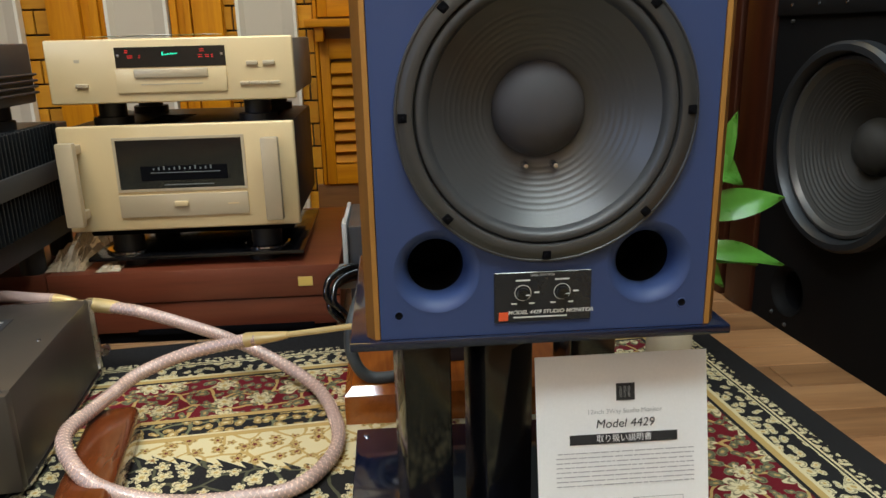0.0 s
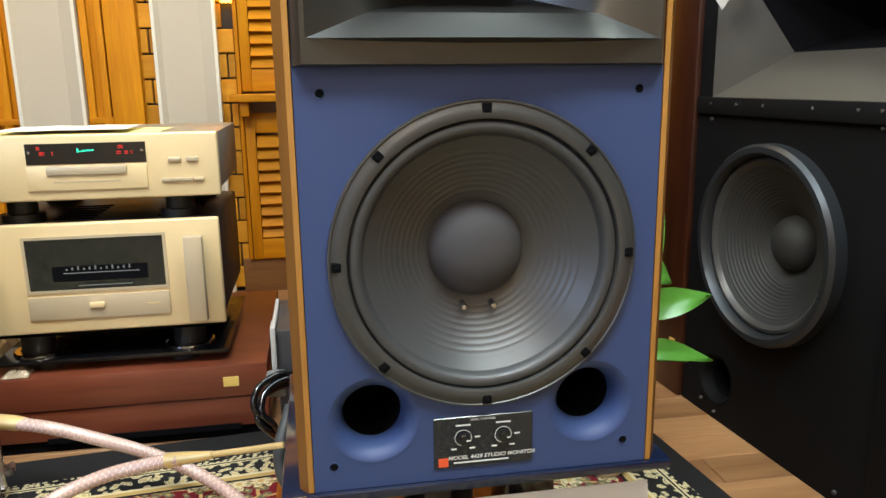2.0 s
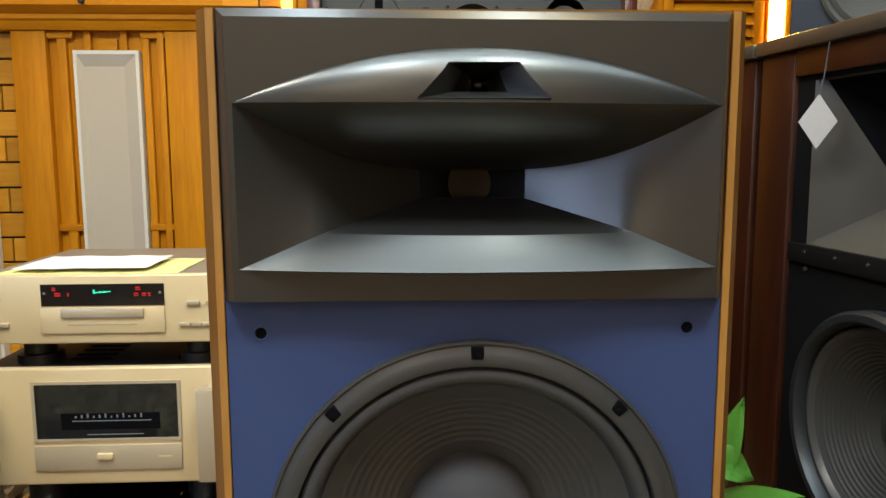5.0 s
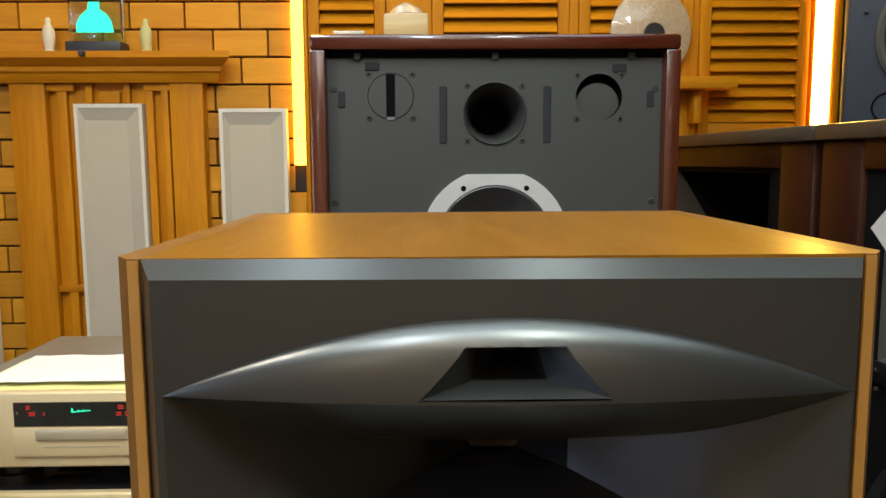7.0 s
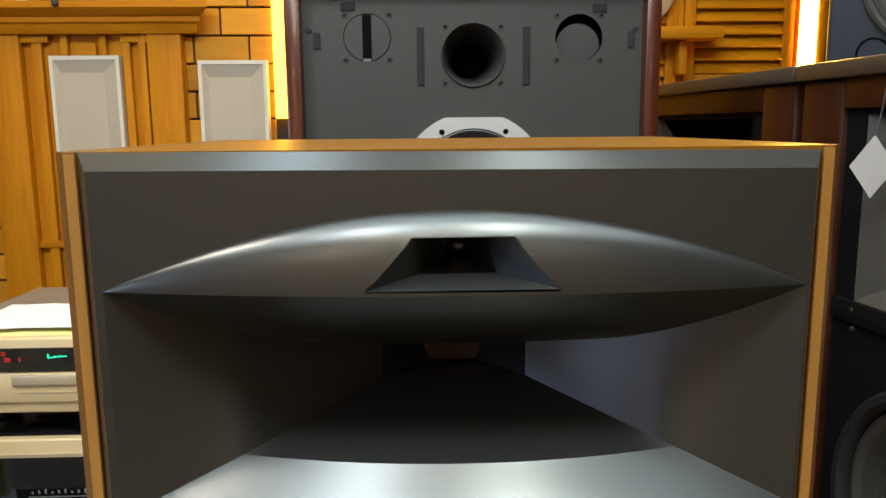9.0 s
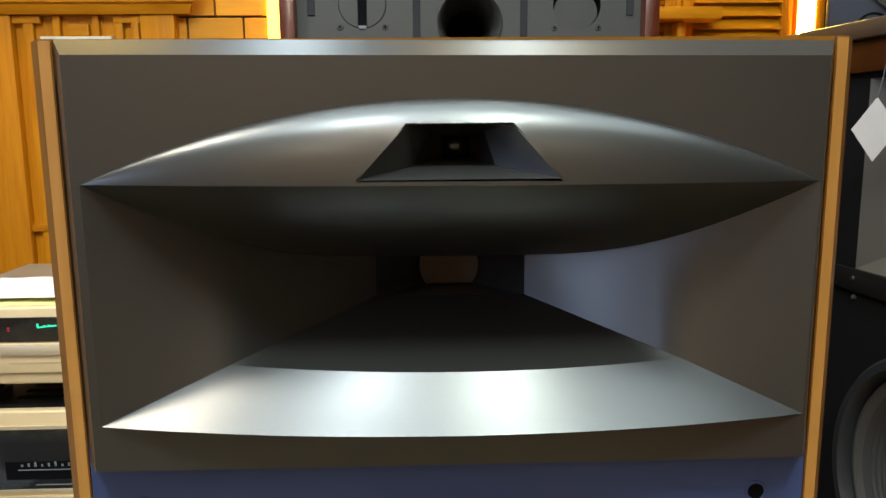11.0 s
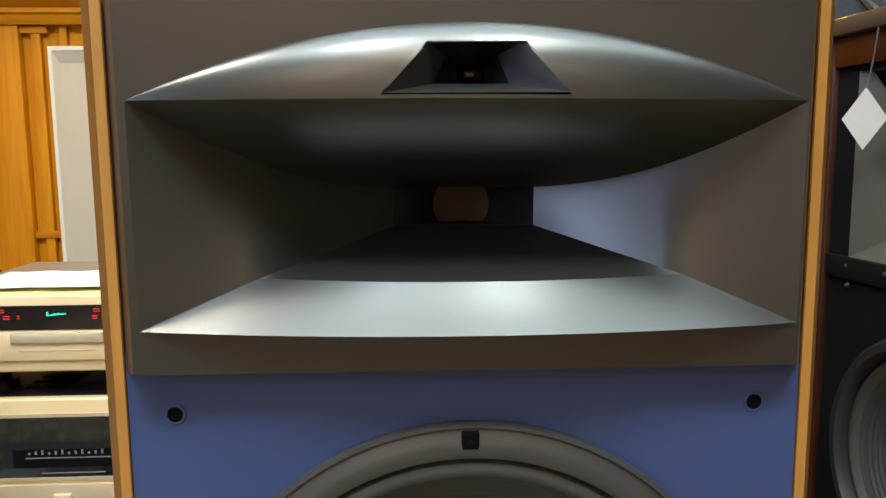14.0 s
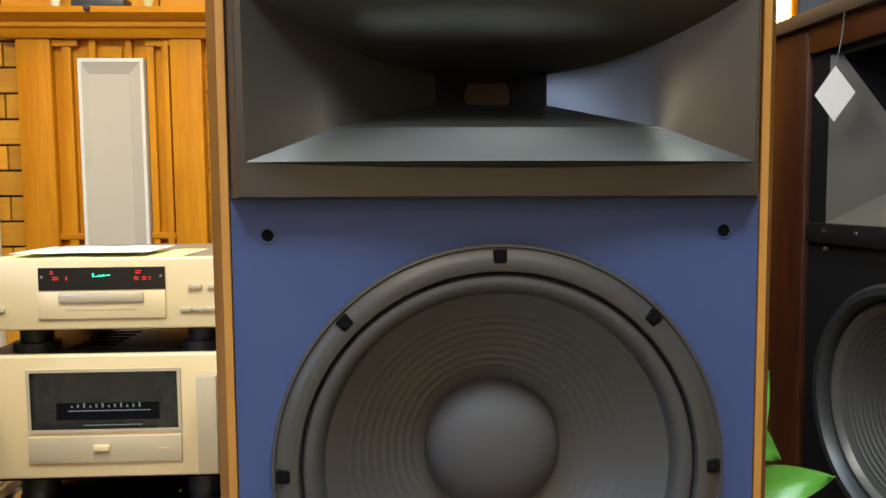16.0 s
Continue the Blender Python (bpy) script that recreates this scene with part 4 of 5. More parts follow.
uc = thing("preamplifier", (-1.10, 0.8, 0.4725), "dark grey ribbed case standing on the finned amplifier", "hi-fi")
part("case", box(-1.34, -0.905, 0.50, 0.860, 0.522, 0.640, 0.006), "darkcase", uc)
for i in range(4):
    part("rib", box(-1.335, -0.899, 0.496, 0.864, 0.540 + 0.012 * i, 0.545 + 0.012 * i, 0.0015, 1), "darkcase", uc)
for fx in (-1.28, -0.96):
    for fy in (0.56, 0.80):
        part("foot", lathe([(0.0, 0), (0.030, 0), (0.030, 0.02), (0.024, 0.022), (0.024, 0.054), (0.0, 0.054)], (fx, fy, 0.4702), "z", 22), "black", uc)

# crumpled packing film between the amplifiers
def crumple(x0, x1, y0, y1, lift, seed, label):
    rows = []
    for j in range(15):
        row = []
        for i in range(19):
            u, v = i / 18, j / 14
            e = min(u, v, 1 - u, 1 - v) * 4
            n = noise.noise((u * 5 + seed, v * 5, seed)) + 0.6 * noise.noise((u * 13, v * 13 + seed, seed))
            row.append((x0 + (x1 - x0) * u + 0.008 * n, y0 + (y1 - y0) * v, RT + 0.001 + max(0.0, lift * min(1, e) * (0.55 + 0.6 * n))))
        rows.append(row)
    solo("packing_film", sheet(rows), "film", label, "packing film", sharp=18)


crumple(-0.925, -0.842, 0.800, 1.15, 0.085, 2.0, "crumpled clear packing film beside the finned amplifier")
crumple(-0.815, -0.765, 0.785, 0.835, 0.016, 5.0, "small crumpled piece of clear film under the gold amplifier")

# brown-grey unit in front on the rug
DEV = pose(-0.71, 0.213, 0, 0, 0, 5.2)
dv = thing("amplifier", (-0.92, 0.4, RUG_Z), "brown-grey metal amplifier standing on the rug", "hi-fi")


def turned(bm):
    bmesh.ops.transform(bm, verts=bm.verts, matrix=DEV)
    return bm


part("case", turned(box(-0.45, 0, 0.004, 0.384, 0.024, 0.172, 0.003)), "bronze", dv)
part("front_panel", turned(box(-0.452, 0.002, -0.016, 0.0035, 0.020, 0.172, 0.003)), "bronze", dv, "brown-grey front panel")
part("side_strip", turned(box(-0.002, 0.0045, 0.0, 0.386, 0.018, 0.024)), "steel", dv, "thin steel edge strip")
part("rear_panel", turned(box(-0.452, 0.008, 0.3845, 0.393, 0.030, 0.171, 0.001)), "steel", dv)
for fx in (-0.41, -0.06):
    for fy in (0.05, 0.33):
        part("foot", turned(lathe([(0, 0), (0.022, 0), (0.022, 0.017), (0, 0.017)], (fx, fy, RUG_Z), "z", 20)), "black", dv)
part("binding_post", turned(lathe([(0, 0.026), (0.006, 0.026), (0.007, 0.018), (0.004, 0.016), (0.009, 0.012), (0.009, 0.0), (0, 0)], (0.012, 0.3935, 0.060), "y", 16)), "steel", dv, "silver binding post")
part("grille", turned(box(-0.40, -0.10, 0.15, 0.30, 0.172, 0.1735)), "darkcase", dv)
for i in range(9):
    part("grille_bar", turned(box(-0.39, -0.11, 0.16 + 0.015 * i, 0.166 + 0.015 * i, 0.1732, 0.1750)), "alu", dv)
part("screw", turned(lathe([(0, 0.002), (0.003, 0.0015), (0.0035, 0)], (-0.022, 0.19, 0.172), "z", 12)), "steel", dv)
bb = box(-0.040, 0.036, -0.30, 0.0, RUG_Z, 0.062, 0.014, 4)
bmesh.ops.transform(bb, verts=bb.verts, matrix=pose(-0.632, 0.372, 0, 0, 0, 9))
solo("wooden_block", bb, "block", "reddish lacquered wooden block on the rug", "wooden block")

# ---- cables ----
cab = thing("speaker_cable", (-0.45, 0.35, RUG_Z), "thick clear-jacketed copper speaker cable looped on the rug", "cable")
CP = [(-0.735, 0.608, 0.155), (-0.650, 0.584, 0.148), (-0.556, 0.574, 0.118), (-0.477, 0.570, 0.085), (-0.389, 0.545, 0.045), (-0.314, 0.470, 0.024), (-0.274, 0.354, 0.0205), (-0.270, 0.258, 0.0205),
      (-0.313, 0.173, 0.0205), (-0.380, 0.150, 0.0205), (-0.489, 0.135, 0.030), (-0.576, 0.140, 0.056), (-0.625, 0.175, 0.078), (-0.662, 0.250, 0.080), (-0.652, 0.329, 0.078), (-0.637, 0.369, 0.082),
      (-0.606, 0.427, 0.092), (-0.532, 0.455, 0.112), (-0.436, 0.443, 0.135), (-0.405, 0.432, 0.142)]
part("jacket", tube(CP, 0.0115, 14, 10), "cable", cab)
path = spline(CP, 18)
for ph in range(10):
    up, pts, turn = Vector((0.1, 0.2, 1)).normalized(), [], 0.62 if ph % 2 else -0.62
    for i, p in enumerate(path):
        t = (path[min(i + 1, len(path) - 1)] - path[max(i - 1, 0)]).normalized()
        up = (up - t * up.dot(t)).normalized()
        a = i * turn + ph * 1.2566
        pts.append(p + 0.0112 * (math.cos(a) * up + math.sin(a) * t.cross(up)))
    part("strand", tube(pts, 0.00075, 4, 1, False), "braid", cab, "copper strand")
part("sleeve", tube([(-0.762, 0.616, 0.155), (-0.745, 0.611, 0.156), (-0.705, 0.600, 0.154), (-0.680, 0.593, 0.152)], lambda w: 0.009 + 0.005 * math.sin(math.pi * w), 14), "goldtip", cab, "gold sleeve")
part("sleeve", tube([(-0.425, 0.440, 0.138), (-0.400, 0.431, 0.144), (-0.375, 0.422, 0.149), (-0.352, 0.414, 0.154)], lambda w: 0.0130 - 0.0065 * w, 14), "goldtip", cab, "gold sleeve")
part("lead", tube([(-0.354, 0.4145, 0.154), (-0.30, 0.395, 0.166), (-0.236, 0.372, 0.181)], 0.0050, 10), "goldtip", cab)
cab2 = thing("speaker_cable", (-0.85, 0.62, RUG_Z), "second clear-jacketed copper cable behind the brown-grey amplifier", "cable")
part("jacket", tube([(-1.10, 0.66, 0.120), (-1.00, 0.655, 0.160), (-0.923, 0.637, 0.172), (-0.85, 0.616, 0.172), (-0.81, 0.610, 0.170)], 0.0115, 14, 8), "cable", cab2)
part("sleeve", tube([(-0.815, 0.611, 0.170), (-0.800, 0.609, 0.169), (-0.785, 0.607, 0.167), (-0.770, 0.605, 0.163)], lambda w: 0.012 - 0.004 * w, 14), "goldtip", cab2, "gold sleeve")
bc = solo("power_cable", tube([(-0.225, 0.44, 0.215), (-0.245, 0.40, 0.16), (-0.240, 0.385, 0.115), (-0.215, 0.385, 0.0825), (-0.16, 0.39, 0.0825), (-0.10, 0.45, 0.0825)], 0.010, 12), "rubber", "thick grey rubber cable resting on the plinth", "cable")
bl = thing("coiled_cable", (-0.255, 0.55, 0.0725), "glossy black cable curling beside the monitor", "cable")
for k, (dx, dz) in enumerate(((0.0, 0.0), (0.012, -0.010), (0.005, -0.022))):
    part("coil", tube([(-0.215 + dx, 0.56, 0.222 + dz), (-0.250 + dx, 0.545, 0.229 + dz), (-0.283 + dx, 0.52 + 0.006 * k, 0.216 + dz), (-0.290 + dx, 0.505, 0.188 + dz), (-0.272 + dx, 0.51, 0.160 + dz), (-0.255, 0.54, 0.11), (-0.246 + dx, 0.57, 0.0795)], 0.0062, 12), "gloss", bl)
part("plug", box(-0.272, -0.236, 0.545, 0.585, 0.185, 0.225, 0.006), "dim", bl, "silver plug")

sl = thing("small_amplifier", (-0.235, 0.66, 0.0725), "small dark amplifier with a silver front edge beside the monitor", "hi-fi")
part("body", box(-0.252, -0.06, 0.600, 0.80, 0.0725, 0.292, 0.004), "darkcase", sl)
part("front_edge", box(-0.262, -0.2525, 0.592, 0.640, 0.205, 0.300, 0.002), "alu", sl, "silver edge")
part("side_edge", box(-0.2605, -0.2525, 0.642, 0.80, 0.284, 0.296, 0.002), "alu", sl, "silver edge")

# ---- plinth and grey monitor behind ----
plinth = thing("plinth", (-0.07, 0.7, RUG_Z), "low orange lacquered wooden plinth under the grey monitor", "plinth")
bm = bmesh.new()
P0, P1, Q0, Q1 = -0.258, 0.150, 0.360, 1.35
b0 = [(P0, Q0), (P1, Q0), (P1, Q1), (P0, Q1)]
lv = [(RUG_Z, 0.0), (0.060, 0.0), (0.0725, 0.0125)]
rr = []
for z, ins in lv:
    rr.append([bm.verts.new((x + (ins if x == P0 else -ins), y + (ins if y == Q0 else -ins), z)) for x, y in b0])
for a, b in zip(rr, rr[1:]):
    for i in range(4):
        bm.faces.new((a[i], a[(i + 1) % 4], b[(i + 1) % 4], b[i]))
bm.faces.new(rr[-1])
bm.faces.new(rr[0])
part("body", bm, "plinth", plinth)
wu = thing("wooden_amplifier", (-0.05, 0.6, 0.0725), "small tube amplifier on the plinth", "hi-fi")
part("chassis", box(-0.145, -0.02, 0.45, 0.62, 0.0725, 0.115, 0.004), "darkcase", wu)
part("valve", lathe([(0.0, 0.0), (0.014, 0.0), (0.014, 0.04), (0.009, 0.052), (0, 0.055)], (-0.10, 0.49, 0.115), "z", 18), "goldtip", wu)

gm = thing("grey_monitor", (0.08, 1.2, 0.0725), "large mahogany monitor loudspeaker with an open grey baffle", "loudspeaker")
GX0, GX1, GZ0, GZ1, GY = -0.2455, 0.4000, 0.0270, 1.2260, 0.966
part("side_panel", box(GX0, GX0 + 0.026, GY, 1.42, GZ0, GZ1 - 0.027, 0.003), "mahogany_v", gm)
part("side_panel", box(GX1 - 0.026, GX1, GY, 1.42, GZ0, GZ1 - 0.027, 0.003), "mahogany_v", gm)
tp = bmesh.new()
box(GX0, GX1, GY, 1.42, GZ1 - 0.0268, GZ1, 0.006, 2, tp)
part("top_panel", tp, "mahogany_x", gm, "polished mahogany top")
part("bottom_panel", box(GX0 + 0.0265, GX1 - 0.0265, GY, 1.42, GZ0, GZ0 + 0.026), "mahogany", gm)
part("back_panel", box(GX0 + 0.0265, GX1 - 0.0265, 1.40, 1.42, GZ0 + 0.0265, GZ1 - 0.0275), "pit", gm)
gb = part("baffle", board(rect_pts(GX0 + 0.0262, GX1 - 0.0262, GZ0 + 0.0265, GZ1 - 0.0272), [ring_pts(0.0765, 1.0895, 0.0530, 48), ring_pts(0.2620, 1.1180, 0.0415, 40), ring_pts(-0.1075, 1.1205, 0.0415, 40), ring_pts(0.0770, 0.857, 0.112, 56)], 0.990, 1.005), "grey", gm, "grey painted baffle")
# Black strip painting the shade below the top panel; the baffle is unbroken.
part("shadow_gap", box(GX0 + 0.0262, GX1 - 0.0262, 0.9885, 0.9898, GZ1 - 0.0385, GZ1 - 0.0272), "pit", gb)
hb = part("horn_tube", lathe([(0.0565, -0.002), (0.0550, -0.004), (0.0530, -0.002), (0.0500, 0.010), (0.034, 0.11), (0.0, 0.112)], (0.0765, 0.990, 1.0895), seg=48), "grey", gm, "round grey horn throat")
part("throat", lathe([(0.0345, 0.1070), (0.0, 0.1075)], (0.0765, 0.990, 1.0895), seg=32), "pit", hb)
sp = part("slotted_cover", lathe([(0.0410, 0.002), (0.0395, 0.0005), (0.0, 0.0)], (-0.1075, 0.990, 1.1205), seg=40), "grey", gm, "round grey cover with a black slot")
part("slot", box(-0.1155, -0.1000, 0.9885, 0.9902, 1.0815, 1.1595), "pit", sp)
part("slot_plug", box(-0.1145, -0.1010, 0.9878, 0.9890, 1.0790, 1.0840), "dim", sp)
pt = part("offset_port", lathe([(0.0415, 0.0), (0.0410, 0.06), (0.0, 0.061)], (0.2620, 0.990, 1.1180), seg=40), "pit", gm, "open port half closed by a grey disc")
part("disc", lathe([(0.0385, 0.012), (0.0, 0.010)], (0.2620, 0.990, 1.1060), seg=36), "grey", pt)
for cx, cz, rr2 in ((0.0765, 1.0895, 0.0690), (-0.1075, 1.1205, 0.0545), (0.2620, 1.1180, 0.0545)):
    for k in range(4):
        a = math.pi / 4 + k * math.pi / 2
        ax, az = cx + rr2 * math.cos(a), cz + rr2 * math.sin(a)
        head = part("screw", lathe([(0, -0.0012), (0.0050, -0.0012), (0.0062, 0)], (ax, 0.990, az), seg=14), "grey", gb)
        part("cross_slot", box(ax - 0.0032, ax + 0.0032, 0.9880, 0.9889, az - 0.0008, az + 0.0008), "pit", head)
        part("cross_slot", box(ax - 0.0008, ax + 0.0008, 0.9879, 0.9889, az - 0.0032, az + 0.0032), "pit", head)
for x, z in ((-0.2080, 1.1330), (0.3610, 1.1320), (-0.2080, 0.93), (0.3610, 0.93)):
    part("socket", lathe([(0.006, -0.001), (0.004, -0.002), (0.0, -0.0012)], (x, 0.990, z), seg=14), "black", gb)
for x0, x1, z0, z1 in ((-0.0215, -0.0090, 1.0370, 1.1375), (0.1635, 0.1760, 1.0370, 1.1375), (-0.2005, -0.1885, 1.1010, 1.1290), (0.3480, 0.3600, 1.1000, 1.1280), (-0.1520, -0.1270, 1.1660, 1.1800), (0.2850, 0.3100, 1.1620, 1.1760)):
    part("felt_strip", box(x0, x1, 0.9872, 0.9902, z0, z1, 0.0008, 1), "velcro", gb)
for x in (-0.165, 0.077, 0.318):
    part("clip", box(x - 0.006, x + 0.006, 0.984, 0.9885, GZ1 - 0.042, GZ1 - 0.030, 0.001, 1), "black", gb)
oc = [(0.077 + max(-0.1235, min(0.1235, 0.1335 * math.cos(2 * math.pi * k / 64))), 0.857 + max(-0.1235, min(0.1235, 0.1335 * math.sin(2 * math.pi * k / 64)))) for k in range(64)]
md = part("mid_driver_frame", board(oc, [ring_pts(0.077, 0.857, 0.104, 56)], 0.983, 0.9898), "alu", gm, "flat-sided round aluminium driver frame")
part("cone", lathe([(0.104, -0.004), (0.100, -0.006), (0.094, -0.001), (0.09, 0.004), (0.036, 0.045), (0.034, 0.03), (0.02, 0.016), (0, 0.012)], (0.077, 0.990, 0.857), seg=56), "cone", md, "dark paper cone")
for a in (60, 120):
    part("bolt", lathe([(0, -0.010), (0.004, -0.009), (0.005, -0.007)], (0.077 + 0.113 * math.cos(math.radians(a)), 0.990, 0.857 + 0.113 * math.sin(math.radians(a))), seg=12), "pit", md)

# small things on top of the grey monitor
cb = thing("wooden_box", (-0.085, 1.17, GZ1), "small pale wooden box wrapped in clear film on the grey monitor", "box")
part("case", box(-0.126, -0.040, 1.12, 1.22, GZ1, GZ1 + 0.066, 0.003), "pale_wood", cb)
lump = lathe([(0.0, 0.030), (0.012, 0.028), (0.026, 0.018), (0.036, 0.004), (0.036, 0.0), (0, 0)], (-0.083, 1.17, GZ1 + 0.066), "z", 22)
for v in lump.verts:
    v.co += Vector((1, 1, 0.6)) * 0.008 * noise.noise(v.co * 55)
    v.co.z = max(v.co.z, GZ1 + 0.066)
part("film", lump, "film", cb, "crumpled clear film")
solo("red_wedge", box(-0.238, -0.214, 1.165, 1.19, GZ1, GZ1 + 0.018, 0.004), "red", "small red plastic piece behind the model temple", "ornament")
tm = thing("model_temple", (-0.19, 1.14, GZ1), "tiny cream model temple ornament", "ornament")
part("steps", box(-0.225, -0.160, 1.12, 1.16, GZ1, GZ1 + 0.005), "cream", tm)
part("roof", box(-0.223, -0.162, 1.121, 1.159, GZ1 + 0.026, GZ1 + 0.033, 0.002), "cream", tm)
for i in range(6):
    part("column", lathe([(0.0025, 0), (0.0022, 0.0215)], (-0.219 + 0.0109 * i, 1.125, GZ1 + 0.0048), "z", 10), "cream", tm)
part("core", box(-0.213, -0.172, 1.131, 1.155, GZ1 + 0.0048, GZ1 + 0.0262), "cream", tm)
dk = thing("wrapped_reel", (0.715, 2.235, 1.290), "round reel wrapped in crinkled clear film on the ledge", "reel")
part("disc", lathe([(0.0, -0.014), (0.128, -0.014), (0.138, -0.008), (0.140, 0.0), (0.138, 0.008), (0.128, 0.014), (0, 0.014)], (0.715, 2.250, 1.430), seg=56), "film", dk)
part("hub", lathe([(0.0, -0.022), (0.034, -0.022), (0.038, -0.013)], (0.725, 2.250, 1.425), seg=28), "black", dk)
fb = solo("plastic_bag", lathe([(0.0, 0.03), (0.016, 0.028), (0.030, 0.018), (0.036, 0.0), (0, 0)], (-0.215, 1.25, GZ1), "z", 16), "film", "small crumpled clear bag on the grey monitor", "bag")

# ---- tall black loudspeakers along the right ----
BX = 0.628


def tall_speaker():
    t = thing("tall_speaker", (0.90, 0.535, 0), "tall black-fronted loudspeaker with dark walnut edges and a large horn", "loudspeaker", "tall speakers in a row")
    y0, y1 = 0.186, 0.884
    part("body", box(BX + 0.24, 1.30, y0, y1, 0.0, 1.032, 0.004), "oldwood", t)
    for a in ((y0, y0 + 0.03, 0.0, 1.032), (y1 - 0.03, y1, 0.0, 1.032), (y0 + 0.0302, y1 - 0.0302, 0.0, 0.02), (y0 + 0.0302, y1 - 0.0302, 1.0, 1.032)):
        part("side_board", box(BX + 0.03, BX + 0.2398, *a), "oldwood", t)
    part("edge_panel", box(BX, BX + 0.0295, 0.778, y1, 0.0, 1.032, 0.006), "oldwood", t, "dark walnut edge panel")
    part("edge_panel", box(BX, BX + 0.0295, y0, 0.232, 0.0, 1.032, 0.006), "blackbaffle", t)
    part("top_rail", box(BX + 0.002, BX + 0.0295, 0.2325, 0.7775, 0.985, 1.032, 0.003), "oldwood", t)
    part("top_board", box(BX - 0.012, 1.31, y0 - 0.008, y1 + 0.006, 1.0325, 1.060, 0.005), "oldtop", t, "dark oak top board")
    # boards facing -x are laid out facing -y and turned
    turn = pose(0, 0, 0, 0, 0, -90)

    def facing(bm):
        bmesh.ops.transform(bm, verts=bm.verts, matrix=turn)
        return bm

    # in the turned layout x stands for -y of the room and y for x
    bf = facing(board(rect_pts(-0.7775, -0.2325, 0.0, 0.984), [ring_pts(-0.520, 0.416, 0.176, 72), ring_pts(-0.655, 0.092, 0.054, 40), rect_pts(-0.728, -0.270, 0.690, 0.976)], BX + 0.012, BX + 0.028))
    part("baffle", bf, "blackbaffle", t, "black textured baffle")
    cy, cz = 0.520, 0.416
    rim = part("woofer_rim", lathe([(0.193, 0.014), (0.193, -0.012), (0.187, -0.020), (0.176, -0.020), (0.171, -0.012), (0.169, 0.004)], (BX, cy, cz), "x", 90), "rim2", t, "blue-grey rim of the bass driver")
    pr = [(0.170, 0.004), (0.166, -0.002), (0.160, -0.003), (0.155, 0.002), (0.152, 0.006)]
    part("surround", lathe(pr, (BX, cy, cz), "x", 90), "rim", rim)
    pr = []
    for i in range(111):
        r = 0.152 - 0.098 * i / 110
        x = 0.006 + (0.152 - r) / 0.098 * 0.066
        if 0.078 < r < 0.146:
            x -= 0.0011 * (0.5 + 0.5 * math.cos(2 * math.pi * r / 0.0064)) ** 1.5
        pr.append((r, x))
    part("cone", lathe(pr, (BX, cy, cz), "x", 96), "cone2", rim, "ribbed grey cone", 60)
    part("dust_cap", lathe([(0.055, 0.074), (0.053, 0.064), (0.047, 0.053), (0.036, 0.043), (0.020, 0.036), (0, 0.034)], (BX, cy, cz), "x", 48), "cone2", rim, "", 60)
    pt2 = part("bass_port", lathe([(0.055, 0.010), (0.052, 0.012), (0.045, 0.020), (0.042, 0.035)], (BX, 0.655, 0.092), "x", 40), "blackbaffle", t, "round flared bass port")
    part("tube", lathe([(0.0422, 0.034), (0.0415, 0.12), (0, 0.121)], (BX, 0.655, 0.092), "x", 32), "pit", pt2)
    hm = bmesh.new()
    m0 = [(BX + 0.010, y, z) for y, z in ((0.728, 0.690), (0.270, 0.690), (0.270, 0.976), (0.728, 0.976))]
    m1 = [(BX + dx, y, z) for dx, y, z in ((0.105, 0.610, 0.775), (0.105, 0.385, 0.775), (0.022, 0.285, 0.974), (0.022, 0.712, 0.974))]
    m2 = [(BX + 0.220, y, z) for y, z in ((0.545, 0.815), (0.440, 0.815), (0.440, 0.960), (0.545, 0.960))]
    sheet([m0 + m0[:1], m1 + m1[:1]], hm)
    hq = part("horn", weld(hm), "horn2", t, "deep dark grey horn", 12)
    # Inner horn and throat are coloured black for the shade deep inside.
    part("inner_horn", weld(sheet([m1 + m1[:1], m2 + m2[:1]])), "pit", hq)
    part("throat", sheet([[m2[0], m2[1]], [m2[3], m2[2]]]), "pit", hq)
    part("horn_flange", box(BX + 0.004, BX + 0.0118, 0.236, 0.774, 0.655, 0.6895, 0.002), "blackbaffle", t)
    for y in (0.724, 0.640, 0.560, 0.430, 0.330, 0.283):
        part("screw", lathe([(0, -0.003), (0.0035, -0.002), (0.0042, 0.001)], (BX + 0.004, y, 0.676), "x", 10), "steel", t)
    for y, z in ((0.727, 0.645), (0.283, 0.650), (0.700, 0.030), (0.650, 0.018), (0.300, 0.022)):
        part("screw", lathe([(0, 0.006), (0.003, 0.007), (0.0042, 0.010), (0.0042, 0.0125)], (BX, y, z), "x", 14), "rim", t)
    part("sticker", box(BX - 0.0008, BX + 0.0008, 0.800, 0.823, 0.117, 0.134), "label", t, "small yellow sticker")
    return t


ts1 = tall_speaker()
copy_thing(ts1, pose(0.90, 1.255, 0) @ Matrix.Diagonal((1, -1, 1, 1)))
pt = thing("price_tag", (0.605, 0.70, 0.86), "white diamond paper tag hanging on a string", "tag")
TAGX, TAGY, TAGZ = 0.600, 0.660, 0.902
b = box(-0.0005, 0.0005, -0.026, 0.026, -0.026, 0.026)
bmesh.ops.transform(b, verts=b.verts, matrix=Matrix.Translation((TAGX, TAGY, TAGZ)) @ Matrix.Rotation(radians(48), 4, "Z") @ Matrix.Diagonal((1, 0.80, 1.22, 1)) @ Matrix.Rotation(radians(45), 4, "X"))
part("card", b, "tag", pt)
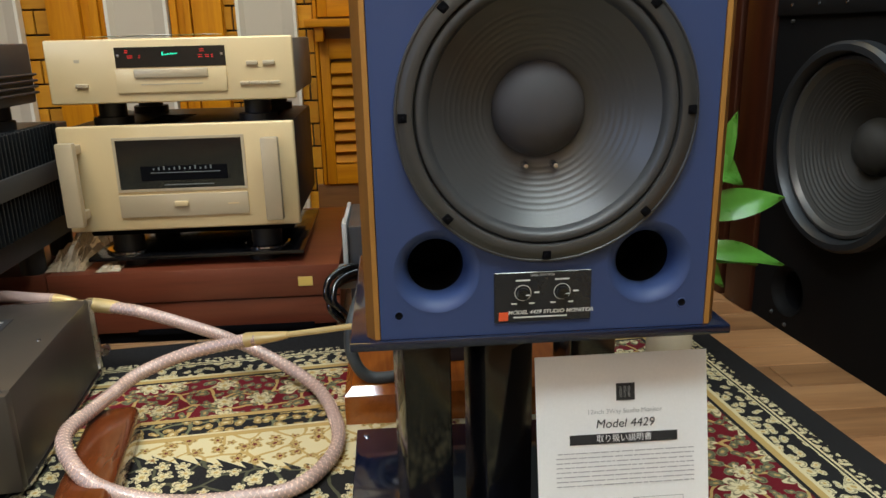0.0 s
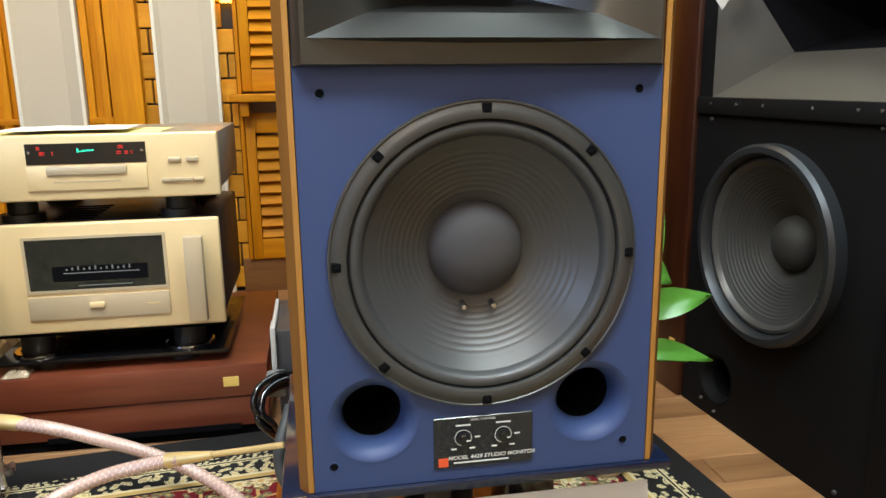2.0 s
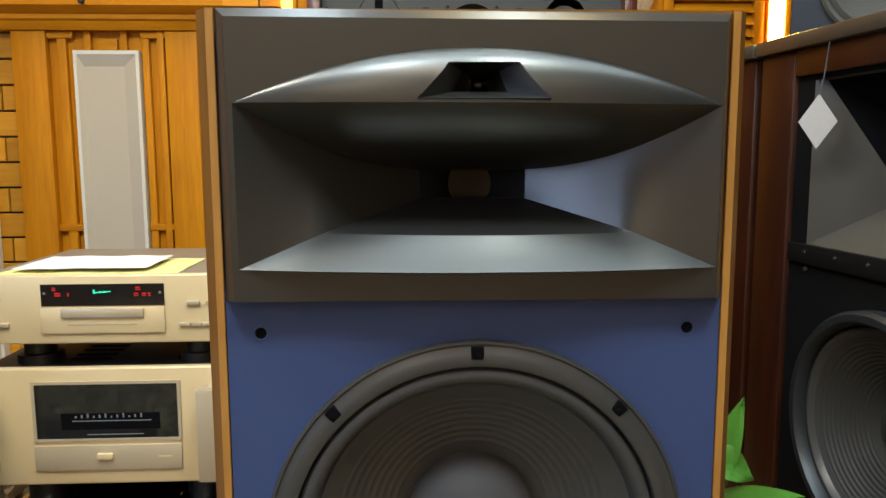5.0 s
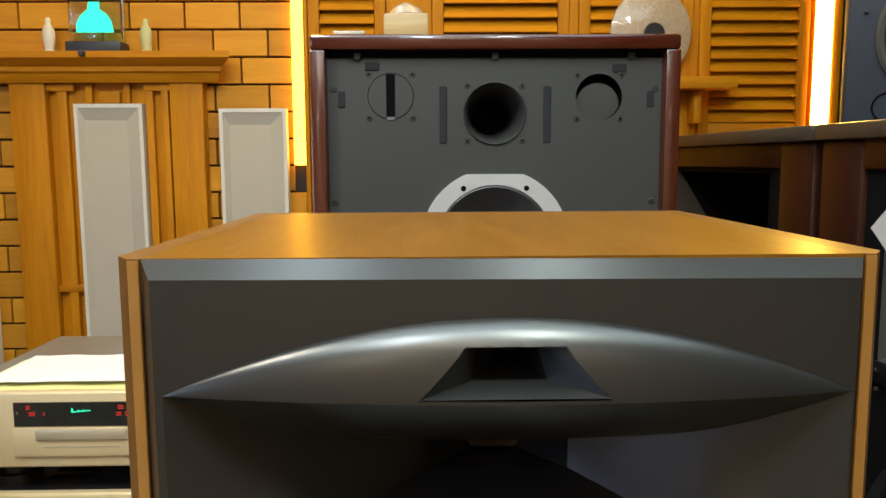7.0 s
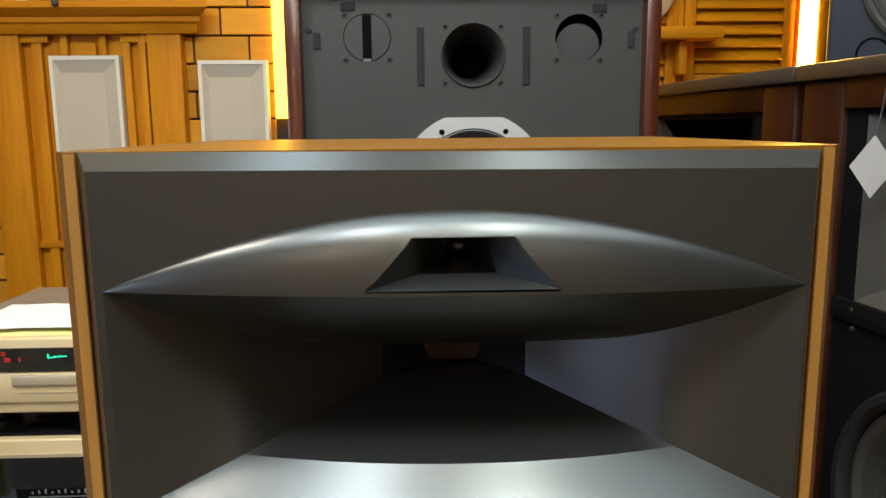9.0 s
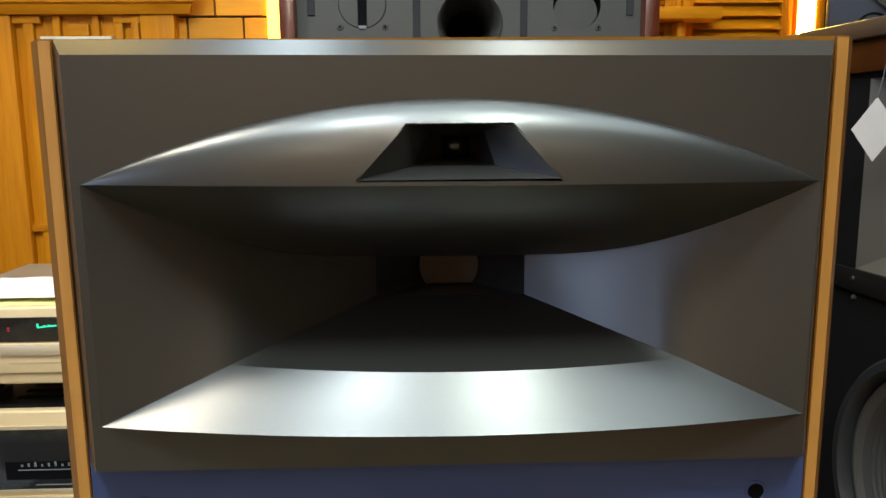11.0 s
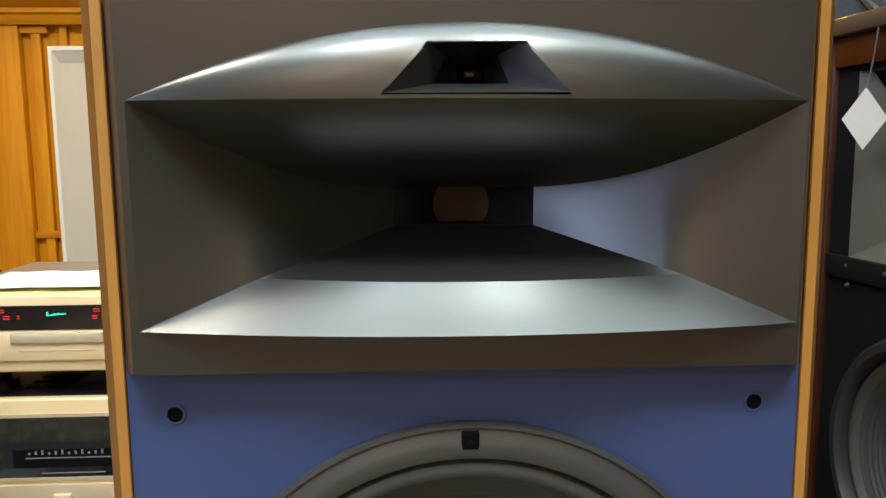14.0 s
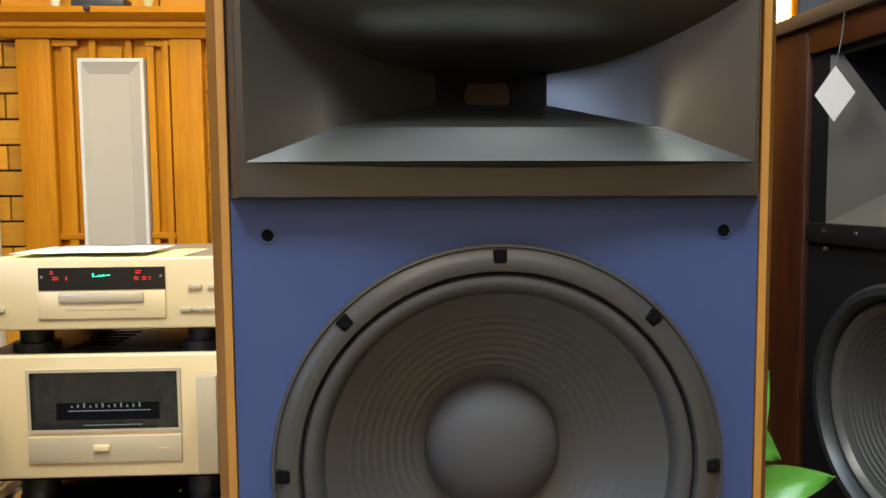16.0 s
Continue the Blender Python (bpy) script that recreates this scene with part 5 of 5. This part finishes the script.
part("string", tube([(TAGX, TAGY, TAGZ + 0.043), (TAGX + 0.008, TAGY, 0.985), (0.613, TAGY, 1.031)], 0.0011, 6, 4), "rubber", pt)

# blue-grey speaker lying on top of the row
BSP = pose(0.868, 1.335, 0, 0, 0, -27)


def angled(bm):
    bmesh.ops.transform(bm, verts=bm.verts, matrix=BSP)
    return bm


bs = thing("blue_speaker", (1.05, 1.40, 1.060), "blue-grey loudspeaker standing on the tall speakers", "loudspeaker")
part("body", angled(box(0.0, 0.36, 0.0, 0.22, 1.060, 1.75, 0.006)), "bluegrey", bs)
part("port", angled(lathe([(0.034, -0.001), (0.030, -0.003), (0.028, 0.004), (0, 0.003)], (0.088, 0, 1.115), seg=28)), "pit", bs)
part("hook", angled(lathe([(0.004, 0.0), (0.004, -0.016), (0, -0.017)], (0.035, 0, 1.325), seg=12)), "black", bs)
part("woofer_rim", angled(lathe([(0.150, 0.0), (0.150, -0.018), (0.143, -0.022), (0.134, -0.020), (0.130, -0.010), (0.120, -0.014), (0.05, 0.0), (0.0, -0.004)], (0.205, 0, 1.270), seg=64)), "horn2", bs, "large round driver")

# ---- plant in a jar ----
plant = thing("potted_plant", (0.345, 0.50, RUG_Z), "green leafy plant in a cream jar", "plant")
part("jar", lathe([(0.0, 0.0), (0.036, 0.0), (0.042, 0.01), (0.042, 0.085), (0.034, 0.10), (0.034, 0.115), (0.030, 0.116), (0.030, 0.09)], (0.345, 0.50, RUG_Z), "z", 32), "cream", plant, "cream jar")


def leaf(base, tip, width, droop, twist=0.0):
    a, b = Vector(base), Vector(tip)
    ax = b - a
    side = ax.cross(Vector((0, 0, 1)))
    side = (side.normalized() if side.length > 1e-4 else Vector((1, 0, 0)))
    side = Matrix.Rotation(twist, 3, ax.normalized()) @ side
    up = side.cross(ax).normalized()
    rows = []
    for i in range(13):
        t = i / 12
        w = width * (math.sin(math.pi * min(1, t * 0.97 + 0.03) ** 0.8)) ** 0.9 + 0.0005
        c = a + ax * t + up * droop * math.sin(math.pi * t)
        rows.append([c + side * w * s + up * (0.18 * w * abs(s) + 0.003 * math.sin(9 * t + 2 * s)) for s in (-1, -0.6, -0.25, 0, 0.25, 0.6, 1)])
    bm = sheet(rows)
    return bm


for base, tip, w, dr, tw2 in (((0.372, 0.50, 0.318), (0.541, 0.495, 0.339), 0.028, 0.010, 1.15), ((0.365, 0.50, 0.250), (0.549, 0.490, 0.212), 0.019, 0.022, 0.95), ((0.392, 0.50, 0.330), (0.440, 0.495, 0.496), 0.021, -0.006, 1.25),
                              ((0.385, 0.51, 0.410), (0.462, 0.50, 0.364), 0.024, 0.014, 1.1), ((0.390, 0.50, 0.232), (0.500, 0.49, 0.215), 0.009, 0.006, 0.8), ((0.38, 0.50, 0.235), (0.437, 0.49, 0.175), 0.016, 0.01, 1.1)):
    part("leaf", leaf(base, tip, w, dr, tw2), "leaf", plant)
for x, z in ((0.365, 0.29), (0.372, 0.23), (0.382, 0.31)):
    part("stalk", tube([(0.345, 0.50, 0.10), (0.350, 0.50, 0.17), (x, 0.50, z)], 0.0035, 8, 5), "stem", plant)

# ---- wall dressing: cornice, slatted niche, cloth panels ----
surround = thing("wall_niche", (-1.145, 2.29, 0), "golden pine niche with upright slats below a moulded cornice", "wall niche", kind="structure")
part("back_board", box(-1.475, -0.815, 2.290, 2.3115, -0.0115, 1.290), "pine", surround)
for x0, x1 in ((-1.472, -1.352), (-0.930, -0.818)):
    part("pilaster", box(x0, x1, 2.255, 2.2895, -0.0115, 1.288, 0.003), "pine", surround)
for x0, x1, yy in ((-1.318, -1.286, 2.268), (-1.222, -1.198, 2.2685), (-1.092, -1.070, 2.2685), (-1.018, -0.992, 2.268), (-0.962, -0.938, 2.262)):
    part("slat", box(x0, x1, yy, 2.2895, (1.224 if -1.26 < x0 < -1.03 else -0.0115), 1.286, 0.003), "pine", surround)
for zz in (0.63, 1.262):
    for xa, xb in ((-1.350, -1.260), (-1.020, -0.932)):
        part("cross_bar", box(xa, xb, 2.264, 2.2893, zz, zz + 0.022, 0.002), "pine_x", surround)
part("block", box(-1.172, -1.105, 2.268, 2.2892, 1.225, 1.260, 0.002), "pine_x", surround)
bm = bmesh.new()
CPROF = [(2.311, 1.286), (2.246, 1.286), (2.238, 1.300), (2.232, 1.312), (2.222, 1.318), (2.222, 1.332), (2.206, 1.340), (2.192, 1.351), (2.186, 1.355), (2.186, 1.374), (2.311, 1.374)]
ends = []
for side in (0, 1):
    ring = []
    for y, z in CPROF:
        out = 2.250 - min(y, 2.250)
        x = -1.475 - out - 0.030 if side == 0 else -0.805 + out + 0.037
        ring.append(bm.verts.new((x, y, z)))
    ends.append(ring)
for i in range(len(CPROF)):
    j = (i + 1) % len(CPROF)
    bm.faces.new((ends[0][i], ends[0][j], ends[1][j], ends[1][i]))
bm.faces.new(ends[0])
bm.faces.new(ends[1])
part("cornice", bm, "pine_x", surround, "moulded pine cornice", 20)


def cloth_panel(xa, xb, ztop, label):
    t = thing("cloth_panel", ((xa + xb) / 2, 2.22, 0), label, "acoustic panel", "tall cloth panels along the wall")
    y = 2.250
    part("frame", board(rect_pts(xa, xb, -0.0115, ztop), [rect_pts(xa + 0.012, xb - 0.012, 0.03, ztop - 0.012)], y, 2.2895), "white", t, "white painted frame")
    bm = bmesh.new()
    o = [(xa + 0.012, y + 0.002, 0.03), (xb - 0.012, y + 0.002, 0.03), (xb - 0.012, y + 0.002, ztop - 0.012), (xa + 0.012, y + 0.002, ztop - 0.012)]
    i2 = [(xa + 0.030, y + 0.016, 0.06), (xb - 0.058, y + 0.016, 0.06), (xb - 0.058, y + 0.016, ztop - 0.050), (xa + 0.030, y + 0.016, ztop - 0.050)]
    sheet([o + o[:1], i2 + i2[:1]], bm)
    weld(bm)
    bm.faces.new([bm.verts.new(p) for p in i2])
    part("cloth", bm, "fabric", t, "grey speaker cloth", 5)


cloth_panel(-1.256, -1.024, 1.222, "tall narrow white-framed grey cloth panel before the niche")
cloth_panel(-0.764, -0.534, 1.206, "tall narrow white-framed grey cloth panel beside the shutters")
cloth_panel(-1.805, -1.575, 1.214, "tall narrow white-framed grey cloth panel behind the racks")

# ornaments on the cornice
CZ = 1.374
tr = thing("glass_trophy", (-1.158, 2.245, CZ), "glass block lit teal from a dark base", "ornament")
part("base", box(-1.250, -1.068, 2.205, 2.285, CZ, CZ + 0.032, 0.003), "darkcase", tr)
part("block", box(-1.246, -1.072, 2.232, 2.258, CZ + 0.0325, CZ + 0.26, 0.002), "glass", tr)
etch = [(-0.062, 0.060), (0.062, 0.060), (0.056, 0.092), (0.040, 0.115), (0.018, 0.128), (0.018, 0.150), (-0.018, 0.150), (-0.022, 0.128), (-0.044, 0.112), (-0.060, 0.090)]
part("etching", board([(-1.158 + x, CZ + z) for x, z in etch], [], 2.2285, 2.2300), "teal", tr, "glowing teal etched shape")
part("knob", lathe([(0.0, 0.0), (0.010, 0.0), (0.010, -0.016), (0.006, -0.02), (0, -0.02)], (-1.185, 2.188, 1.366), "y", 14), "darkcase", tr)


def figure(x, m, h, label):
    bm = lathe([(0.0, 0), (0.021, 0), (0.021, 0.006), (0.015, 0.010), (0.018, 0.03), (0.021, 0.055), (0.019, 0.075), (0.013, 0.088), (0.0085, 0.094), (0.010, 0.104), (0.006, 0.113), (0, 0.115)], (x, 2.245, CZ), "z", 22)
    for v in bm.verts:
        v.co.z = CZ + (v.co.z - CZ) * h / 0.115
        v.co.y = 2.245 + (v.co.y - 2.245) * 0.75
    solo("figurine", bm, m, label, "figurine", sharp=50)


figure(-1.320, "stone", 0.108, "small pale painted figurine on the cornice")
figure(-0.995, "stone2", 0.104, "small pale green figurine on the cornice")

# LED strips
st = solo("light_strip", box(-0.514, -0.474, 2.280, 2.311, 1.03, 2.05), "led", "glowing amber light strip in the wall corner", "light strip")
st["kind"] = "structure"
ls = thing("light_column", (1.325, 2.28, 0), "bright white light strip in a pine frame", "light strip", kind="structure")
part("tube", box(1.296, 1.352, 2.258, 2.276, 0.2, 2.20, 0.003), "ledhot", ls)
part("trim", box(1.354, 1.386, 2.262, 2.311, -0.0115, 2.35, 0.003), "pine", ls)
part("trim", box(1.296, 1.352, 2.2765, 2.311, -0.0115, 2.35, 0.002), "pine", ls)


# ---- louvred shutters ----
def shutter(x0, x1, z0, z1, pitch, first, label, yb=2.270):
    t = thing("shutter", ((x0 + x1) / 2, yb + 0.015, z0), label, "shutter", "louvred shutters along the wall", "structure")
    s = 0.038
    part("stile", box(x0, x0 + s, yb, yb + 0.032, z0, z1, 0.003), "pine", t)
    part("stile", box(x1 - s, x1, yb, yb + 0.032, z0, z1, 0.003), "pine", t)
    part("rail", box(x0 + s, x1 - s, yb + 0.001, yb + 0.031, z0, z0 + 0.075, 0.003), "pine_x", t)
    part("rail", box(x0 + s, x1 - s, yb + 0.001, yb + 0.031, z1 - 0.07, z1, 0.003), "pine_x", t)
    w = x1 - x0 - 2 * s - 0.002
    b = box(-w / 2, w / 2, -0.0030, 0.0030, -0.026, 0.026, 0.0015, 1)
    bmesh.ops.transform(b, verts=b.verts, matrix=Matrix.Rotation(radians(-38), 4, "X"))
    me = finish(b, "slat", "slat")
    z = z0 + 0.075 + pitch * 0.6
    while z < z1 - 0.08:
        o = part("slat", me, "slat", t)
        o.matrix_basis = Matrix.Translation(((x0 + x1) / 2, yb + 0.016, z))
        z += pitch


solo("post", box(-0.472, -0.457, 2.262, 2.311, 0.126, 2.35, 0.003), "pine", "golden pine corner post", "post", "structure")
solo("shutter_backing", box(-0.457, 1.279, 2.306, 2.3115, 0.126, 2.35), "base_wood", "dark board behind the shutters", "board", "structure")
shutter(-0.455, -0.190, 0.126, 0.655, 0.041, 0, "golden pine louvred shutter by the corner post")
shutter(-0.455, -0.190, 0.730, 2.30, 0.041, 0, "tall golden pine louvred shutter above a ledge")
shutter(-0.030, 0.440, 0.126, 2.30, 0.044, 0, "wide golden pine louvred shutter")
shutter(0.475, 0.870, 0.126, 2.30, 0.041, 0, "golden pine louvred shutter with narrow slats")
shutter(0.895, 1.278, 1.08, 2.30, 0.0395, 0, "golden pine louvred shutter lit by a light strip")
shutter(0.895, 1.278, 0.126, 1.07, 0.041, 0, "lower golden pine louvred shutter")
for x0, x1 in ((-0.188, -0.032), (0.4415, 0.4735), (0.8715, 0.8935)):
    solo("mullion", box(x0, x1, 2.278, 2.3055, 0.126, 2.35, 0.003), "pine", "golden pine board between shutters", "board", "structure")
lg = thing("wall_ledge", (-0.33, 2.25, 0.66), "narrow pine ledge with brackets across the shutters", "shelf", kind="structure")
part("board", box(-0.500, -0.150, 2.180, 2.2695, 0.696, 0.722, 0.003), "pine_x", lg)
part("bracket", box(-0.462, -0.430, 2.20, 2.2695, 0.646, 0.696, 0.003), "pine", lg)
l2 = thing("wall_ledge", (0.85, 2.25, 1.22), "narrow pine ledge with a bracket beside the shutters", "shelf", kind="structure")
part("board", box(0.640, 0.985, 2.150, 2.2695, 1.255, 1.290, 0.003), "pine_x", l2)
part("bracket", box(0.855, 0.885, 2.20, 2.2695, 1.150, 1.2548, 0.010), "pine", l2)

# ---- bricks and boards ----
rows = 22
H, L, J = 0.0846, 0.1880, 0.0065
me = finish(box(-(L - J) / 2, (L - J) / 2, -0.009, 0.009, -(H - J) / 2, (H - J) / 2, 0.002, 1), "brick", "brick")
for r in range(rows):
    z = -0.0115 + H * (r + 0.5) + 0.026
    off = 0.068 if r % 2 else 0.068 + L / 2
    for k in range(-2, 12):
        x = -0.530 - off - L * k + L
        a, b = x - L / 2, min(x + L / 2, -0.5145 if z > 0.98 else -0.4735)
        if b - a < 0.03 or x < -2.3:
            continue
        o = part("brick", me, "brick", wall_north)
        o.matrix_basis = Matrix.Translation(((a + b) / 2, 2.3045, z)) @ Matrix.Diagonal(((b - a - J) / (L - J), 1, 1, 1))
me = finish(box(-0.44, 0.44, -0.0445, 0.0445, -0.012, 0.0, 0.0015, 1), "plank", "plank")
for r in range(35):
    y = -0.80 + 0.0905 * r
    off = (r * 0.37) % 0.88
    for k in range(4):
        x = -1.55 + off + 0.8815 * k
        o = part("plank", me, "plank", floor)
        o.matrix_basis = Matrix.Translation((x, y, 0.0))

# the wall, the grey monitor, the racks and the row of tall speakers stand in frames of their own
SETTINGS = (
    (pose(0.004, -0.0587, 0) @ Matrix.Diagonal((0.875, 0.875, 0.963, 1)),
     "wall_north baseboard wall_niche cloth_panel glass_trophy figurine light_strip light_column shutter post shutter_backing mullion wall_ledge wrapped_reel"),
    (pose(0.0025, -0.066, 0.047) @ Matrix.Diagonal((0.965, 1, 0.95, 1)), "grey_monitor wooden_box red_wedge model_temple plastic_bag"),
    (pose(0.0135, 0.002, -0.002), "audio_rack glass_shelf spacer power_amplifier disc_player loose_paper packing_film heatsink_amplifier preamplifier"),
    (pose(0.660, 0.745, 0, 0, 0, 5) @ pose(-0.640, -0.727, 0), "tall_speaker price_tag"),
    (pose(0.040, 0.0, 0), "blue_speaker"),
)
for place, names in SETTINGS:
    for ob in list(bpy.data.objects):
        if ob.parent is None and ob.name.split(".")[0] in names.split():
            ob.matrix_basis = place @ ob.matrix_basis
